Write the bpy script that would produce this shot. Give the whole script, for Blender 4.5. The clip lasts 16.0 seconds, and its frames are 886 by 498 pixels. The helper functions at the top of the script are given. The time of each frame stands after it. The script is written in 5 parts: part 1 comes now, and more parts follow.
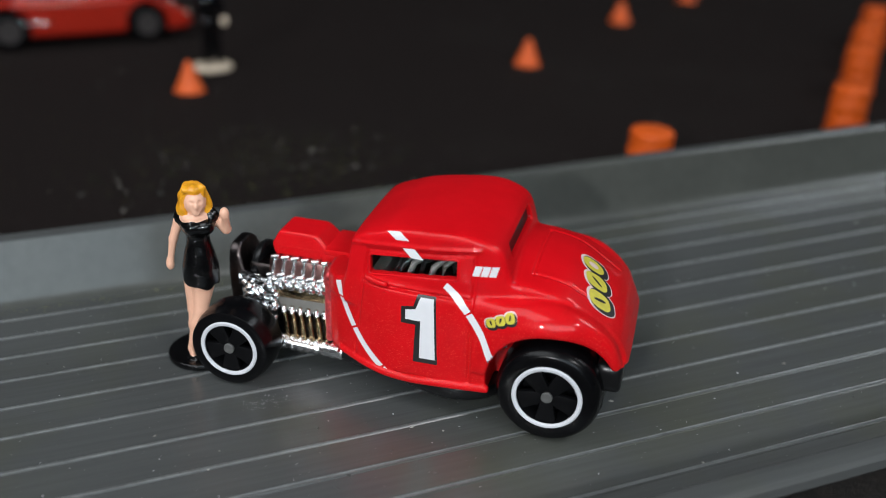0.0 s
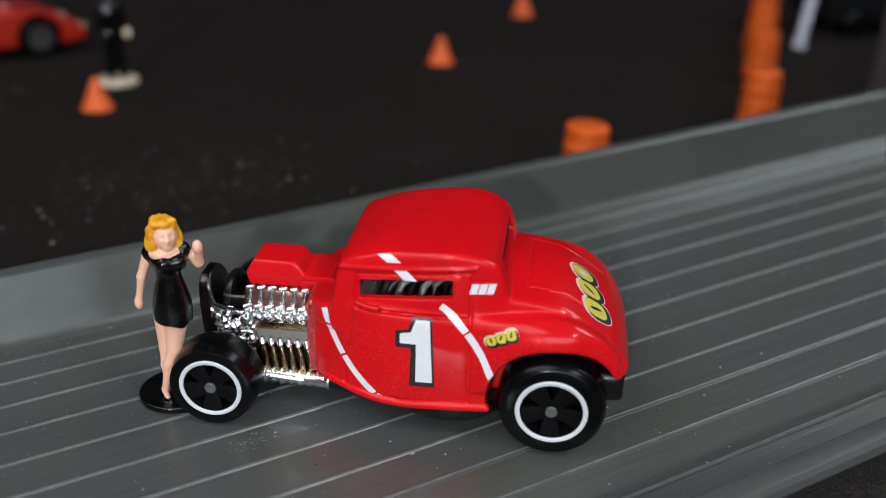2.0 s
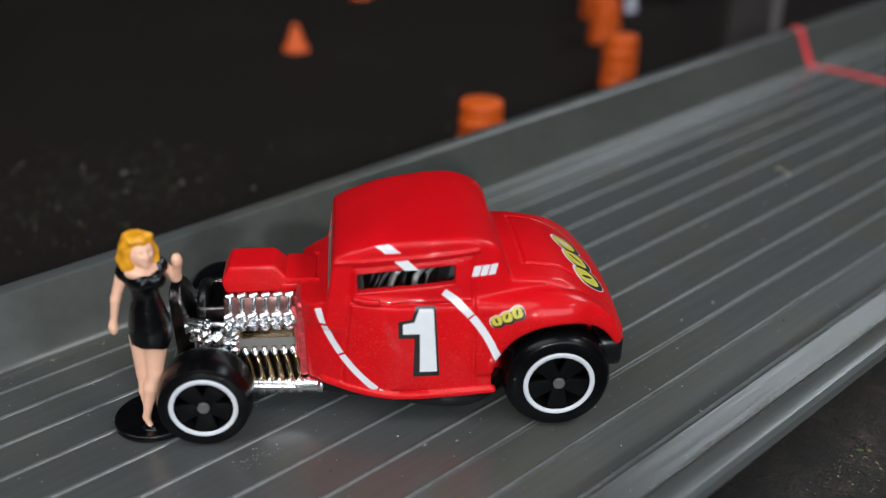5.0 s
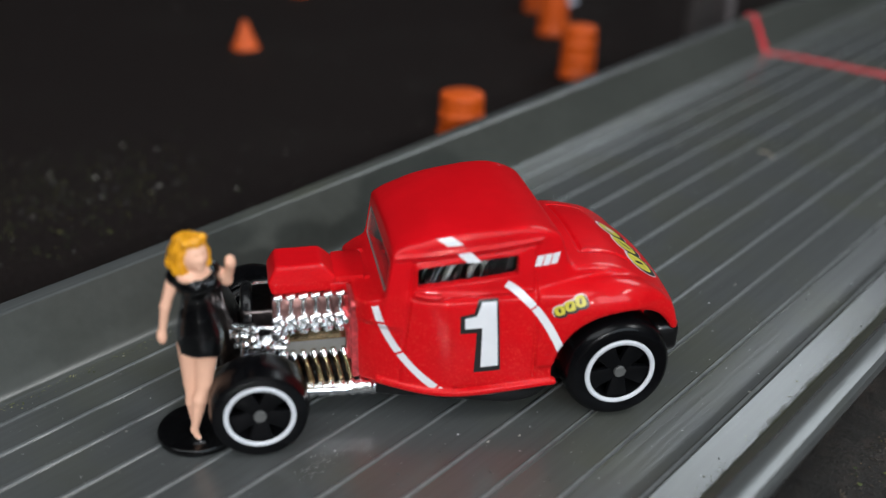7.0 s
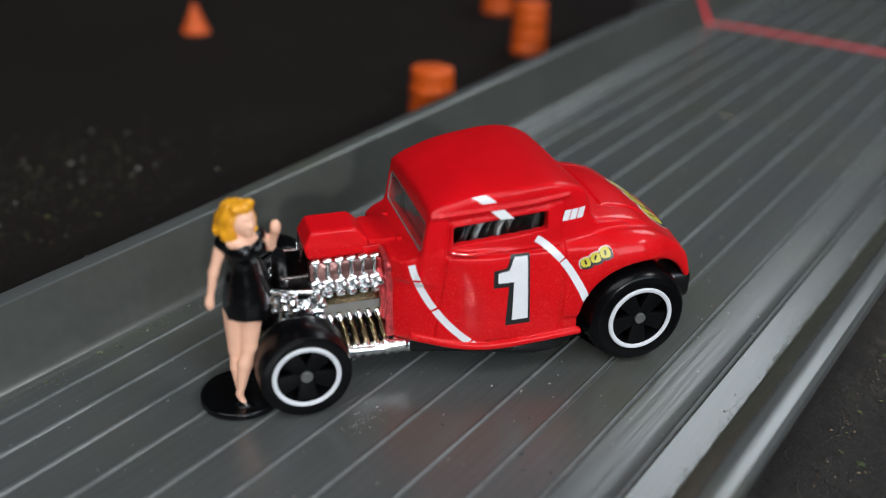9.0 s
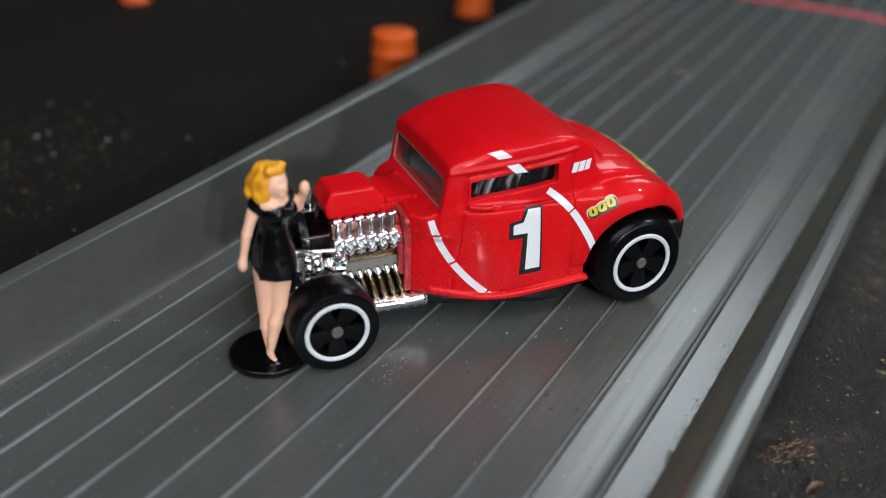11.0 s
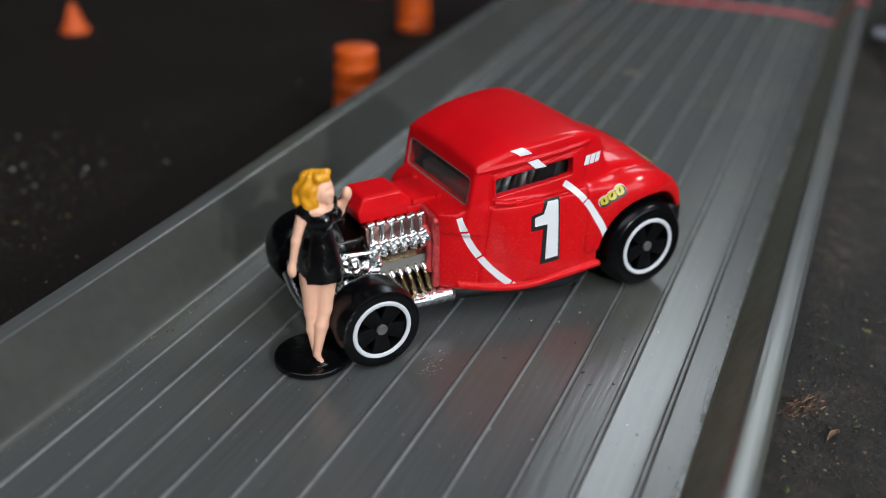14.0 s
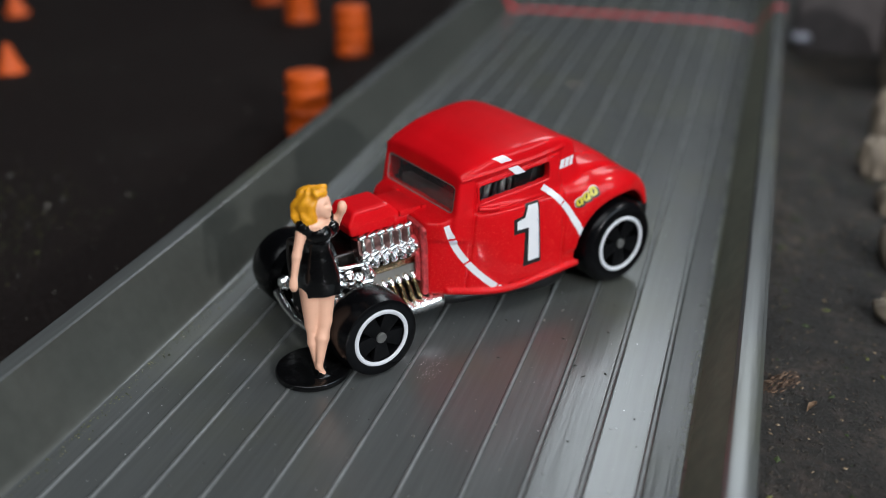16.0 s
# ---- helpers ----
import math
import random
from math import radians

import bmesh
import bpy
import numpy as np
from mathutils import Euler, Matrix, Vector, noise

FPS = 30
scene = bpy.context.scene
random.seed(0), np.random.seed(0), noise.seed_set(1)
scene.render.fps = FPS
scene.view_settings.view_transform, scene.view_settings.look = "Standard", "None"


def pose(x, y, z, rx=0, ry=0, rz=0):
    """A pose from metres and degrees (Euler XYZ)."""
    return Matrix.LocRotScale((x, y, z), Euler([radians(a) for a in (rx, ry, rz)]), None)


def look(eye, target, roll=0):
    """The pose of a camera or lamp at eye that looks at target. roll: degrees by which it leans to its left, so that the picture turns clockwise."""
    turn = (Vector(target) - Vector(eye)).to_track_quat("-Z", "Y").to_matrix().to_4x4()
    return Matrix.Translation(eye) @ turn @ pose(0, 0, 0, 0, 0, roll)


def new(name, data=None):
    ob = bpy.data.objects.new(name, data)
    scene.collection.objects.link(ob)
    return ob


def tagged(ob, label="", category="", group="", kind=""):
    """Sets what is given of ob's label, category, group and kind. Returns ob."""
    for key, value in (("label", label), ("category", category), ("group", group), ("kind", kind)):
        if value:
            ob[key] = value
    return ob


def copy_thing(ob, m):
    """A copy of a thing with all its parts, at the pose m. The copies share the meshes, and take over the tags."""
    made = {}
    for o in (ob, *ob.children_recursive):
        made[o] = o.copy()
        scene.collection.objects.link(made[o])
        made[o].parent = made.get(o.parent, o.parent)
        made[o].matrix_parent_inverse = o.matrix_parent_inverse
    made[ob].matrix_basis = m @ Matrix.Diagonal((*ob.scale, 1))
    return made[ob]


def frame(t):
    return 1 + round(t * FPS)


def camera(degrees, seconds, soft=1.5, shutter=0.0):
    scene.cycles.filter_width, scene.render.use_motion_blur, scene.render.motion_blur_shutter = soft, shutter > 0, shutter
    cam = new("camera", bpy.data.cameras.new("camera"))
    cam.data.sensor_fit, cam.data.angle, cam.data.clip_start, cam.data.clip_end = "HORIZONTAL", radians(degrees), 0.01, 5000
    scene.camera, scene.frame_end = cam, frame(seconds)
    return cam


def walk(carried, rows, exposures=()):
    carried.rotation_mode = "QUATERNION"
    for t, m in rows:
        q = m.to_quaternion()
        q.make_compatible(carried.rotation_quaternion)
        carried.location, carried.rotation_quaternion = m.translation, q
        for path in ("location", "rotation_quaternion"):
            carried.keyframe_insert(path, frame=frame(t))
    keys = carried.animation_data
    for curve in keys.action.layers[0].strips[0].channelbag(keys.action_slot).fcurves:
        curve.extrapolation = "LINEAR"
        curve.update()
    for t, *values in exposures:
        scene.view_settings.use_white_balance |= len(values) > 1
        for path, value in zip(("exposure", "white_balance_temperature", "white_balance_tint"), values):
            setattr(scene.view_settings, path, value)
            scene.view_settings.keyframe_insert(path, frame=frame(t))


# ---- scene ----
cam = camera(49.24, 16.0, soft=0.95)
cam.data.dof.use_dof = True
cam.data.dof.focus_distance = 0.122
cam.data.dof.aperture_fstop = 14.0
walk(cam, [
    (0, look((-0.01524, -0.14433, 0.07306), (0.01893, -0.06125, 0.02912), 1.81)),
    (0.5, look((-0.01769, -0.14147, 0.07367), (0.01898, -0.05959, 0.02949), 1.79)),
    (1, look((-0.01971, -0.13877, 0.07380), (0.01870, -0.05764, 0.02972), 1.29)),
    (1.5, look((-0.02226, -0.13683, 0.07407), (0.01889, -0.05712, 0.02988), 1.30)),
    (2, look((-0.02449, -0.13479, 0.07390), (0.02009, -0.05701, 0.02958), 1.13)),
    (2.5, look((-0.02745, -0.13292, 0.07427), (0.01931, -0.05638, 0.03006), 0.41)),
    (3, look((-0.02987, -0.13096, 0.07407), (0.01943, -0.05600, 0.02990), 0.67)),
    (3.5, look((-0.03298, -0.12923, 0.07395), (0.01945, -0.05680, 0.02918), 0.88)),
    (6, look((-0.04579, -0.11352, 0.07179), (0.01783, -0.05120, 0.02632), 0.30)),
    (6.5, look((-0.04862, -0.10981, 0.07113), (0.01662, -0.04915, 0.02569), 0.53)),
    (7, look((-0.05134, -0.10689, 0.07054), (0.01545, -0.04801, 0.02501), 1.03)),
    (7.5, look((-0.05358, -0.10493, 0.06990), (0.01441, -0.04753, 0.02426), 1.17)),
    (8, look((-0.05622, -0.10316, 0.06961), (0.01331, -0.04794, 0.02360), 1.31)),
    (8.5, look((-0.06004, -0.10123, 0.06959), (0.01088, -0.04809, 0.02327), 1.22)),
    (9, look((-0.06392, -0.10000, 0.06951), (0.00784, -0.04824, 0.02291), 1.17)),
    (9.5, look((-0.06638, -0.09764, 0.06901), (0.00630, -0.04756, 0.02201), 1.34)),
    (11.8, look((-0.08011, -0.08951, 0.07065), (-0.00296, -0.04903, 0.02156), 2.15)),
    (12, look((-0.08138, -0.08875, 0.07027), (-0.00373, -0.04837, 0.02190), 2.12)),
    (12.5, look((-0.08308, -0.08674, 0.07022), (-0.00499, -0.04697, 0.02204), 1.81)),
    (13, look((-0.08425, -0.08536, 0.07075), (-0.00547, -0.04707, 0.02250), 1.49)),
    (13.5, look((-0.08625, -0.08324, 0.07046), (-0.00665, -0.04645, 0.02239), 1.06)),
    (14, look((-0.08800, -0.08158, 0.07077), (-0.00741, -0.04653, 0.02305), 0.71)),
    (14.5, look((-0.09037, -0.07963, 0.07042), (-0.00833, -0.04631, 0.02395), 0.28)),
    (15, look((-0.09229, -0.07697, 0.07104), (-0.00965, -0.04498, 0.02469), 0.08)),
    (15.5, look((-0.09459, -0.07602, 0.07114), (-0.01133, -0.04524, 0.02510), -0.07)),
    (16, look((-0.09576, -0.07549, 0.07089), (-0.01124, -0.04735, 0.02545), -0.60)),
])

# ---- light: a dim room with ceiling lamps ----
from itertools import product
MM = 0.001
world = bpy.data.worlds.new("room_air")
scene.world = world
world.use_nodes = True
world.node_tree.nodes["Background"].inputs[0].default_value = (0.9, 0.95, 1.0, 1)
world.node_tree.nodes["Background"].inputs[1].default_value = 0.03
scene.view_settings.exposure = 0.50


def lamp(name, eye, target, sx, sy, watts, colour):
    data = bpy.data.lights.new(name, "AREA")
    data.shape, data.size, data.size_y = "RECTANGLE", sx, sy
    data.energy, data.color = watts, colour
    ob = new(name, data)
    ob.matrix_world = look(eye, target)
    return ob


lamp("ceiling_lamp_track_end", (1.455, -0.175, 1.266), (0.0, -0.05, 0), 0.62, 0.66, 7.2, (0.85, 0.94, 1.0))
lamp("window_light_behind", (-0.17, -0.80, 0.44), (-0.03, -0.05, 0), 0.60, 0.36, 2.2, (0.74, 0.89, 1.0))
lamp("desk_lamp", (-0.43, -0.55, 0.275), (0.02, -0.03, 0), 0.034, 0.028, 2.1, (0.97, 0.98, 1.0))
lamp("ceiling_lamp_side", (0.42, -0.85, 0.98), (-0.04, -0.04, 0), 0.26, 0.06, 2.7, (0.96, 0.98, 1.0))
lamp("ceiling_glow", (-0.60, -0.12, 1.42), (-0.02, -0.03, 0), 1.5, 1.5, 17.0, (0.91, 0.96, 1.0))


# ---- materials ----
def material(name, colour, rough=0.5, metal=0.0, coat=0.0, spec=0.5):
    m = bpy.data.materials.new(name)
    m.use_nodes = True
    b = m.node_tree.nodes["Principled BSDF"]
    b.inputs["Base Color"].default_value = (*colour, 1)
    b.inputs["Roughness"].default_value = rough
    b.inputs["Metallic"].default_value = metal
    b.inputs["Coat Weight"].default_value = coat
    b.inputs["Coat Roughness"].default_value = 0.06
    b.inputs["Specular IOR Level"].default_value = spec
    return m


def nd(m, kind, **values):
    n = m.node_tree.nodes.new(kind)
    for key, value in values.items():
        n.inputs[key].default_value = value
    return n


def link(m, a, b):
    m.node_tree.links.new(a, b)


def coords(m, scale=(1, 1, 1), which="Object"):
    tc, mp = nd(m, "ShaderNodeTexCoord"), nd(m, "ShaderNodeMapping")
    mp.inputs["Scale"].default_value = scale
    link(m, tc.outputs[which], mp.inputs["Vector"])
    return mp.outputs["Vector"]


def noise_tex(m, vec, scale, detail=4.0, rough=0.55):
    n = nd(m, "ShaderNodeTexNoise", Scale=scale, Detail=detail, Roughness=rough)
    link(m, vec, n.inputs["Vector"])
    return n.outputs["Fac"]


def ramp(m, fac, stops):
    n = nd(m, "ShaderNodeValToRGB")
    e = n.color_ramp.elements
    while len(e) < len(stops):
        e.new(0.5)
    for k, (p, c) in zip(e, stops):
        k.position, k.color = p, (*c, 1)
    link(m, fac, n.inputs["Fac"])
    return n.outputs["Color"]


def mix(m, fac, a, b, how="MIX"):
    n = nd(m, "ShaderNodeMix")
    n.data_type, n.blend_type = "RGBA", how
    for sock, v in ((n.inputs[0], fac), (n.inputs[6], a), (n.inputs[7], b)):
        if isinstance(v, (int, float)):
            sock.default_value = v
        elif isinstance(v, tuple):
            sock.default_value = (*v, 1)
        else:
            link(m, v, sock)
    return n.outputs[2]


def bump(m, height, strength, distance):
    n = nd(m, "ShaderNodeBump", Strength=strength, Distance=distance)
    link(m, height, n.inputs["Height"])
    link(m, n.outputs["Normal"], m.node_tree.nodes["Principled BSDF"].inputs["Normal"])


def base(m):
    return m.node_tree.nodes["Principled BSDF"].inputs


def grained(name, colour, rough, scale, amount=0.35, bump_mm=0.05, metal=0.0, coat=0.0, spec=0.5):
    """A material whose colour and relief vary at a fine and a coarse scale (scale: grains a metre)."""
    m = material(name, colour, rough, metal, coat, spec)
    v = coords(m)
    fine, coarse = noise_tex(m, v, scale, 5), noise_tex(m, v, scale * 0.11, 3)
    dark = tuple(c * (1 - amount) for c in colour)
    light = tuple(min(1, c * (1 + amount)) for c in colour)
    one = ramp(m, fine, [(0.3, dark), (0.7, light)])
    two = mix(m, 0.4, one, ramp(m, coarse, [(0.35, dark), (0.65, light)]))
    link(m, two, base(m)["Base Color"])
    r = nd(m, "ShaderNodeMapRange")
    r.inputs["To Min"].default_value, r.inputs["To Max"].default_value = rough * 0.85, min(1, rough * 1.2)
    link(m, coarse, r.inputs["Value"])
    link(m, r.outputs["Result"], base(m)["Roughness"])
    bump(m, fine, 0.5, bump_mm * MM)
    return m


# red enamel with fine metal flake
RED = material("red_enamel", (0.60, 0.006, 0.010), 0.42, 0.0, 0.38, 0.08)
RED.node_tree.nodes["Principled BSDF"].inputs["Coat Roughness"].default_value = 0.045
v = coords(RED)
vor = nd(RED, "ShaderNodeTexVoronoi", Scale=15000.0)
link(RED, v, vor.inputs["Vector"])
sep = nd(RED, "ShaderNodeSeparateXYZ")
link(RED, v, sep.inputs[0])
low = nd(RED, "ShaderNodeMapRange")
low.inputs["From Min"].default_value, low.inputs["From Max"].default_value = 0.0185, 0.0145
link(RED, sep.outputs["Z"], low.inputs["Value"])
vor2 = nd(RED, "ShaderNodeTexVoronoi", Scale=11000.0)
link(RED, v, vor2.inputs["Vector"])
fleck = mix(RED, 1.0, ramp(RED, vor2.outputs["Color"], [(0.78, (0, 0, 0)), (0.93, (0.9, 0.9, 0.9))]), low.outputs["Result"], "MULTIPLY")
flake = ramp(RED, vor.outputs["Color"], [(0.82, (0, 0, 0)), (0.96, (1, 1, 1))])
cloud = noise_tex(RED, v, 160, 3)
paint = mix(RED, flake, ramp(RED, cloud, [(0.3, (0.52, 0.0028, 0.0062)), (0.7, (0.62, 0.0038, 0.0086))]), (0.72, 0.012, 0.014))
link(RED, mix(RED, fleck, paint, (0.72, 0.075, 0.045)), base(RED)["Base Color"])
bump(RED, mix(RED, 0.5, noise_tex(RED, v, 900, 3), noise_tex(RED, v, 240, 2)), 0.22, 0.06 * MM)
BLACK = grained("black_plastic", (0.006, 0.006, 0.0065), 0.28, 900, 0.3, 0.03, spec=0.4)
TYRE = grained("black_tyre_plastic", (0.0025, 0.0025, 0.003), 0.24, 500, 0.3, 0.05, spec=0.20)
DISH = grained("dull_black_wheel_plastic", (0.003, 0.003, 0.0035), 0.40, 700, 0.3, 0.02, spec=0.12)
DARKIN = grained("dark_interior_plastic", (0.006, 0.006, 0.0065), 0.5, 600)
WHITE = grained("white_print", (0.70, 0.70, 0.72), 0.4, 700, 0.04, 0.01)
RINGWHITE = grained("white_ring_print", (0.60, 0.61, 0.64), 0.35, 700, 0.05, 0.01)
INK = grained("black_print", (0.012, 0.012, 0.012), 0.4, 700, 0.2, 0.01)
YELLOW = grained("yellow_print", (0.55, 0.47, 0.05), 0.4, 900, 0.2, 0.01)
PINKISH = grained("pale_print", (0.66, 0.50, 0.50), 0.4, 900, 0.15, 0.01)
CHROME = grained("vacuum_chrome", (0.96, 0.96, 0.97), 0.20, 1300, 0.04, 0.26, 1.0)
GOLD = grained("tarnished_chrome", (0.34, 0.245, 0.14), 0.20, 1100, 0.2, 0.35, 1.0)
# Cylinder head chrome: the car's red reflection and dark gaps put into colour.
DUSKY = grained("red_reflection_chrome", (0.24, 0.13, 0.12), 0.3, 1200, 0.35, 0.2, 1.0)
# Engine block and shell chrome, darkened in colour for dark gaps and reflections.
DARKCHROME = grained("darkened_chrome", (0.085, 0.072, 0.070), 0.30, 1100, 0.35, 0.2, 1.0)
PANEL = grained("dull_grey_metal", (0.17, 0.165, 0.15), 0.5, 700, 0.15, 0.03, 0.2)
STEEL = grained("axle_steel", (0.30, 0.30, 0.29), 0.5, 900, 0.2, 0.03, 1.0)
AXLE = grained("dull_axle_metal", (0.12, 0.12, 0.116), 0.55, 900, 0.2, 0.03, 0.4)
SKIN = grained("skin_coloured_paint", (0.80, 0.45, 0.31), 0.5, 420, 0.09, 0.05)
HAIR = grained("yellow_hair_paint", (0.88, 0.36, 0.014), 0.40, 520, 0.30, 0.20)
DRESS = grained("glossy_black_paint", (0.003, 0.003, 0.0033), 0.14, 700, 0.3, 0.30, spec=0.4)
ORANGE = grained("orange_plastic", (0.60, 0.084, 0.0035), 0.55, 500, 0.12, 0.05)
CREAM = grained("cream_plastic", (0.60, 0.49, 0.37), 0.5, 500, 0.1)
GREYPOST = grained("grey_plastic", (0.030, 0.025, 0.024), 0.5, 300, 0.15)
PALE = grained("pale_lilac_plastic", (0.52, 0.52, 0.60), 0.45, 400, 0.1)
REDCAR = grained("dark_red_enamel", (0.33, 0.017, 0.008), 0.25, 400, 0.1, 0.02, 0.0, 0.5)
ROCK = grained("tan_rock", (0.26, 0.21, 0.16), 0.9, 240, 0.5, 0.6)
SLATE = grained("slate_grey_card", (0.090, 0.076, 0.076), 0.7, 200, 0.3, 0.1)
BARK = grained("brown_bark", (0.20, 0.12, 0.07), 0.9, 700, 0.6, 0.4)
REDTAPE = grained("red_tape", (0.60, 0.035, 0.045), 0.5, 300, 0.2, 0.05)
GLASS = material("smoked_glass", (0.56, 0.52, 0.53), 0.04)
base(GLASS)["Transmission Weight"].default_value = 0.97
base(GLASS)["IOR"].default_value = 1.45
CLEAR = material("clear_glass", (0.80, 0.80, 0.82), 0.03)
base(CLEAR)["Transmission Weight"].default_value = 1.0
base(CLEAR)["IOR"].default_value = 1.3

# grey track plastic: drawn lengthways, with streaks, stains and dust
TRACK = material("grey_track_plastic", (0.10, 0.105, 0.108), 0.34)
vs, vw = coords(TRACK, (0.04, 1, 1)), coords(TRACK)
streak, stain, dust = noise_tex(TRACK, vs, 1500, 5), noise_tex(TRACK, vw, 42, 4), noise_tex(TRACK, vw, 900, 6, 0.7)
c1 = ramp(TRACK, streak, [(0.25, (0.059, 0.062, 0.061)), (0.75, (0.077, 0.080, 0.079))])
c2 = mix(TRACK, ramp(TRACK, stain, [(0.46, (0, 0, 0)), (0.70, (0.7, 0.7, 0.7))]), c1, (0.068, 0.070, 0.052))
c3 = mix(TRACK, ramp(TRACK, dust, [(0.66, (0, 0, 0)), (0.80, (0.35, 0.35, 0.35))]), c2, (0.28, 0.28, 0.25))
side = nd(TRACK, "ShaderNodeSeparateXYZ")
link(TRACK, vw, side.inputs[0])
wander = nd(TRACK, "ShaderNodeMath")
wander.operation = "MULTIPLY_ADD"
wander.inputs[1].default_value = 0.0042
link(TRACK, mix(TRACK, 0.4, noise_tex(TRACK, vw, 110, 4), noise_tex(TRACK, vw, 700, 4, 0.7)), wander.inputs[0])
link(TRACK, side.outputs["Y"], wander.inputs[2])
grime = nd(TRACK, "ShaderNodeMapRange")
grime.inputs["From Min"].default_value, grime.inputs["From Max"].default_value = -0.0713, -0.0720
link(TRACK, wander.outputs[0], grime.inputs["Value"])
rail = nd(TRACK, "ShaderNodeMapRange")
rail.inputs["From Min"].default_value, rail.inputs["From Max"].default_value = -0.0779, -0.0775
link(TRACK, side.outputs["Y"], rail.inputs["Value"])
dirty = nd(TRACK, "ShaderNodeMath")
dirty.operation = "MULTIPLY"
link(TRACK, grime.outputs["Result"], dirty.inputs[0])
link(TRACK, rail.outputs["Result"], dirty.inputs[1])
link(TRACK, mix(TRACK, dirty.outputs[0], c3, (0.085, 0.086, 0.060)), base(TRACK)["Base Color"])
rr = nd(TRACK, "ShaderNodeMapRange")
rr.inputs["To Min"].default_value, rr.inputs["To Max"].default_value = 0.18, 0.31
link(TRACK, mix(TRACK, 0.75, streak, stain), rr.inputs["Value"])
link(TRACK, mix(TRACK, dirty.outputs[0], rr.outputs["Result"], (0.62, 0.62, 0.62)), base(TRACK)["Roughness"])
bump(TRACK, mix(TRACK, 0.5, streak, noise_tex(TRACK, vs, 480, 3)), 0.5, 0.11 * MM)

# Far wall's inner face: darker and more olive than the floor plastic.
FARFACE = grained("dark_olive_track_plastic", (0.050, 0.052, 0.046), 0.30, 500, 0.18, 0.03)
# Near wall's inner face: olive, colour lightened to stand in for missing light.
GUTTER = grained("lightened_track_plastic", (0.118, 0.121, 0.088), 0.6, 420, 0.35, 0.03)
# Bead crests: worn paler, with the colour brightened further for their highlights.
WORN_LIT = grained("worn_highlit_bead_plastic", (0.118, 0.123, 0.122), 0.36, 700, 0.35, 0.03)

# black sanded ground with pale grains
GROUND = material("black_sanded_board", (0.012, 0.011, 0.011), 0.9, 0, 0, 0.05)
v = coords(GROUND)
big, grit = noise_tex(GROUND, v, 26, 4), noise_tex(GROUND, v, 1300, 5, 0.7)
g1 = ramp(GROUND, grit, [(0.35, (0.0082, 0.0060, 0.0056)), (0.75, (0.0225, 0.0172, 0.0160))])
g2 = mix(GROUND, ramp(GROUND, big, [(0.55, (0, 0, 0)), (0.75, (0.5, 0.5, 0.5))]), g1, (0.018, 0.015, 0.0135))
link(GROUND, g2, base(GROUND)["Base Color"])
bump(GROUND, grit, 0.9, 0.5 * MM)
EARTH = material("dark_earth", (0.04, 0.033, 0.028), 0.62, 0, 0, 0.4)
v = coords(EARTH)
big, grit, clot = noise_tex(EARTH, v, 60, 5), noise_tex(EARTH, v, 1500, 6, 0.7), noise_tex(EARTH, v, 330, 5, 0.65)
e1 = ramp(EARTH, grit, [(0.32, (0.005, 0.0042, 0.0038)), (0.70, (0.072, 0.060, 0.051))])
e2 = mix(EARTH, ramp(EARTH, clot, [(0.50, (0, 0, 0)), (0.64, (0.75, 0.75, 0.75))]), e1, (0.095, 0.070, 0.056))
e3 = mix(EARTH, ramp(EARTH, big, [(0.40, (0.85, 0.85, 0.85)), (0.58, (0, 0, 0))]), e2, (0.018, 0.0155, 0.014))
link(EARTH, e3, base(EARTH)["Base Color"])
bump(EARTH, grit, 1.0, 1.6 * MM)


def chips_material(name, stops, rough=0.7):
    m = material(name, (0.3, 0.3, 0.3), rough)
    geo = nd(m, "ShaderNodeNewGeometry")
    link(m, ramp(m, geo.outputs["Random Per Island"], stops), base(m)["Base Color"])
    return m


PALECHIPS = chips_material("pale_grit", [(0.0, (0.03, 0.03, 0.027)), (0.7, (0.07, 0.066, 0.058)), (0.97, (0.26, 0.25, 0.22))])
GREENCHIPS = chips_material("green_flock", [(0.0, (0.02, 0.03, 0.010)), (0.6, (0.05, 0.07, 0.02)), (1.0, (0.15, 0.14, 0.045))], 0.9)
CHALK = chips_material("chalk_grains", [(0.0, (0.2, 0.2, 0.2)), (1.0, (0.6, 0.6, 0.6))])
TRACKMOSS = chips_material("dry_moss", [(0.0, (0.04, 0.045, 0.018)), (0.7, (0.10, 0.105, 0.045)), (1.0, (0.24, 0.22, 0.11))], 0.9)
BROWNCHIPS = chips_material("brown_litter", [(0.0, (0.014, 0.012, 0.010)), (0.7, (0.045, 0.034, 0.025)), (0.98, (0.22, 0.16, 0.10))], 0.9)
BARKCHIPS = chips_material("crumbly_bark", [(0.0, (0.014, 0.010, 0.008)), (0.6, (0.07, 0.040, 0.025)), (0.97, (0.20, 0.12, 0.075))], 0.9)
ROOMWALL = grained("dark_room_shell", (0.028, 0.028, 0.03), 0.9, 4, 0.1, 1)


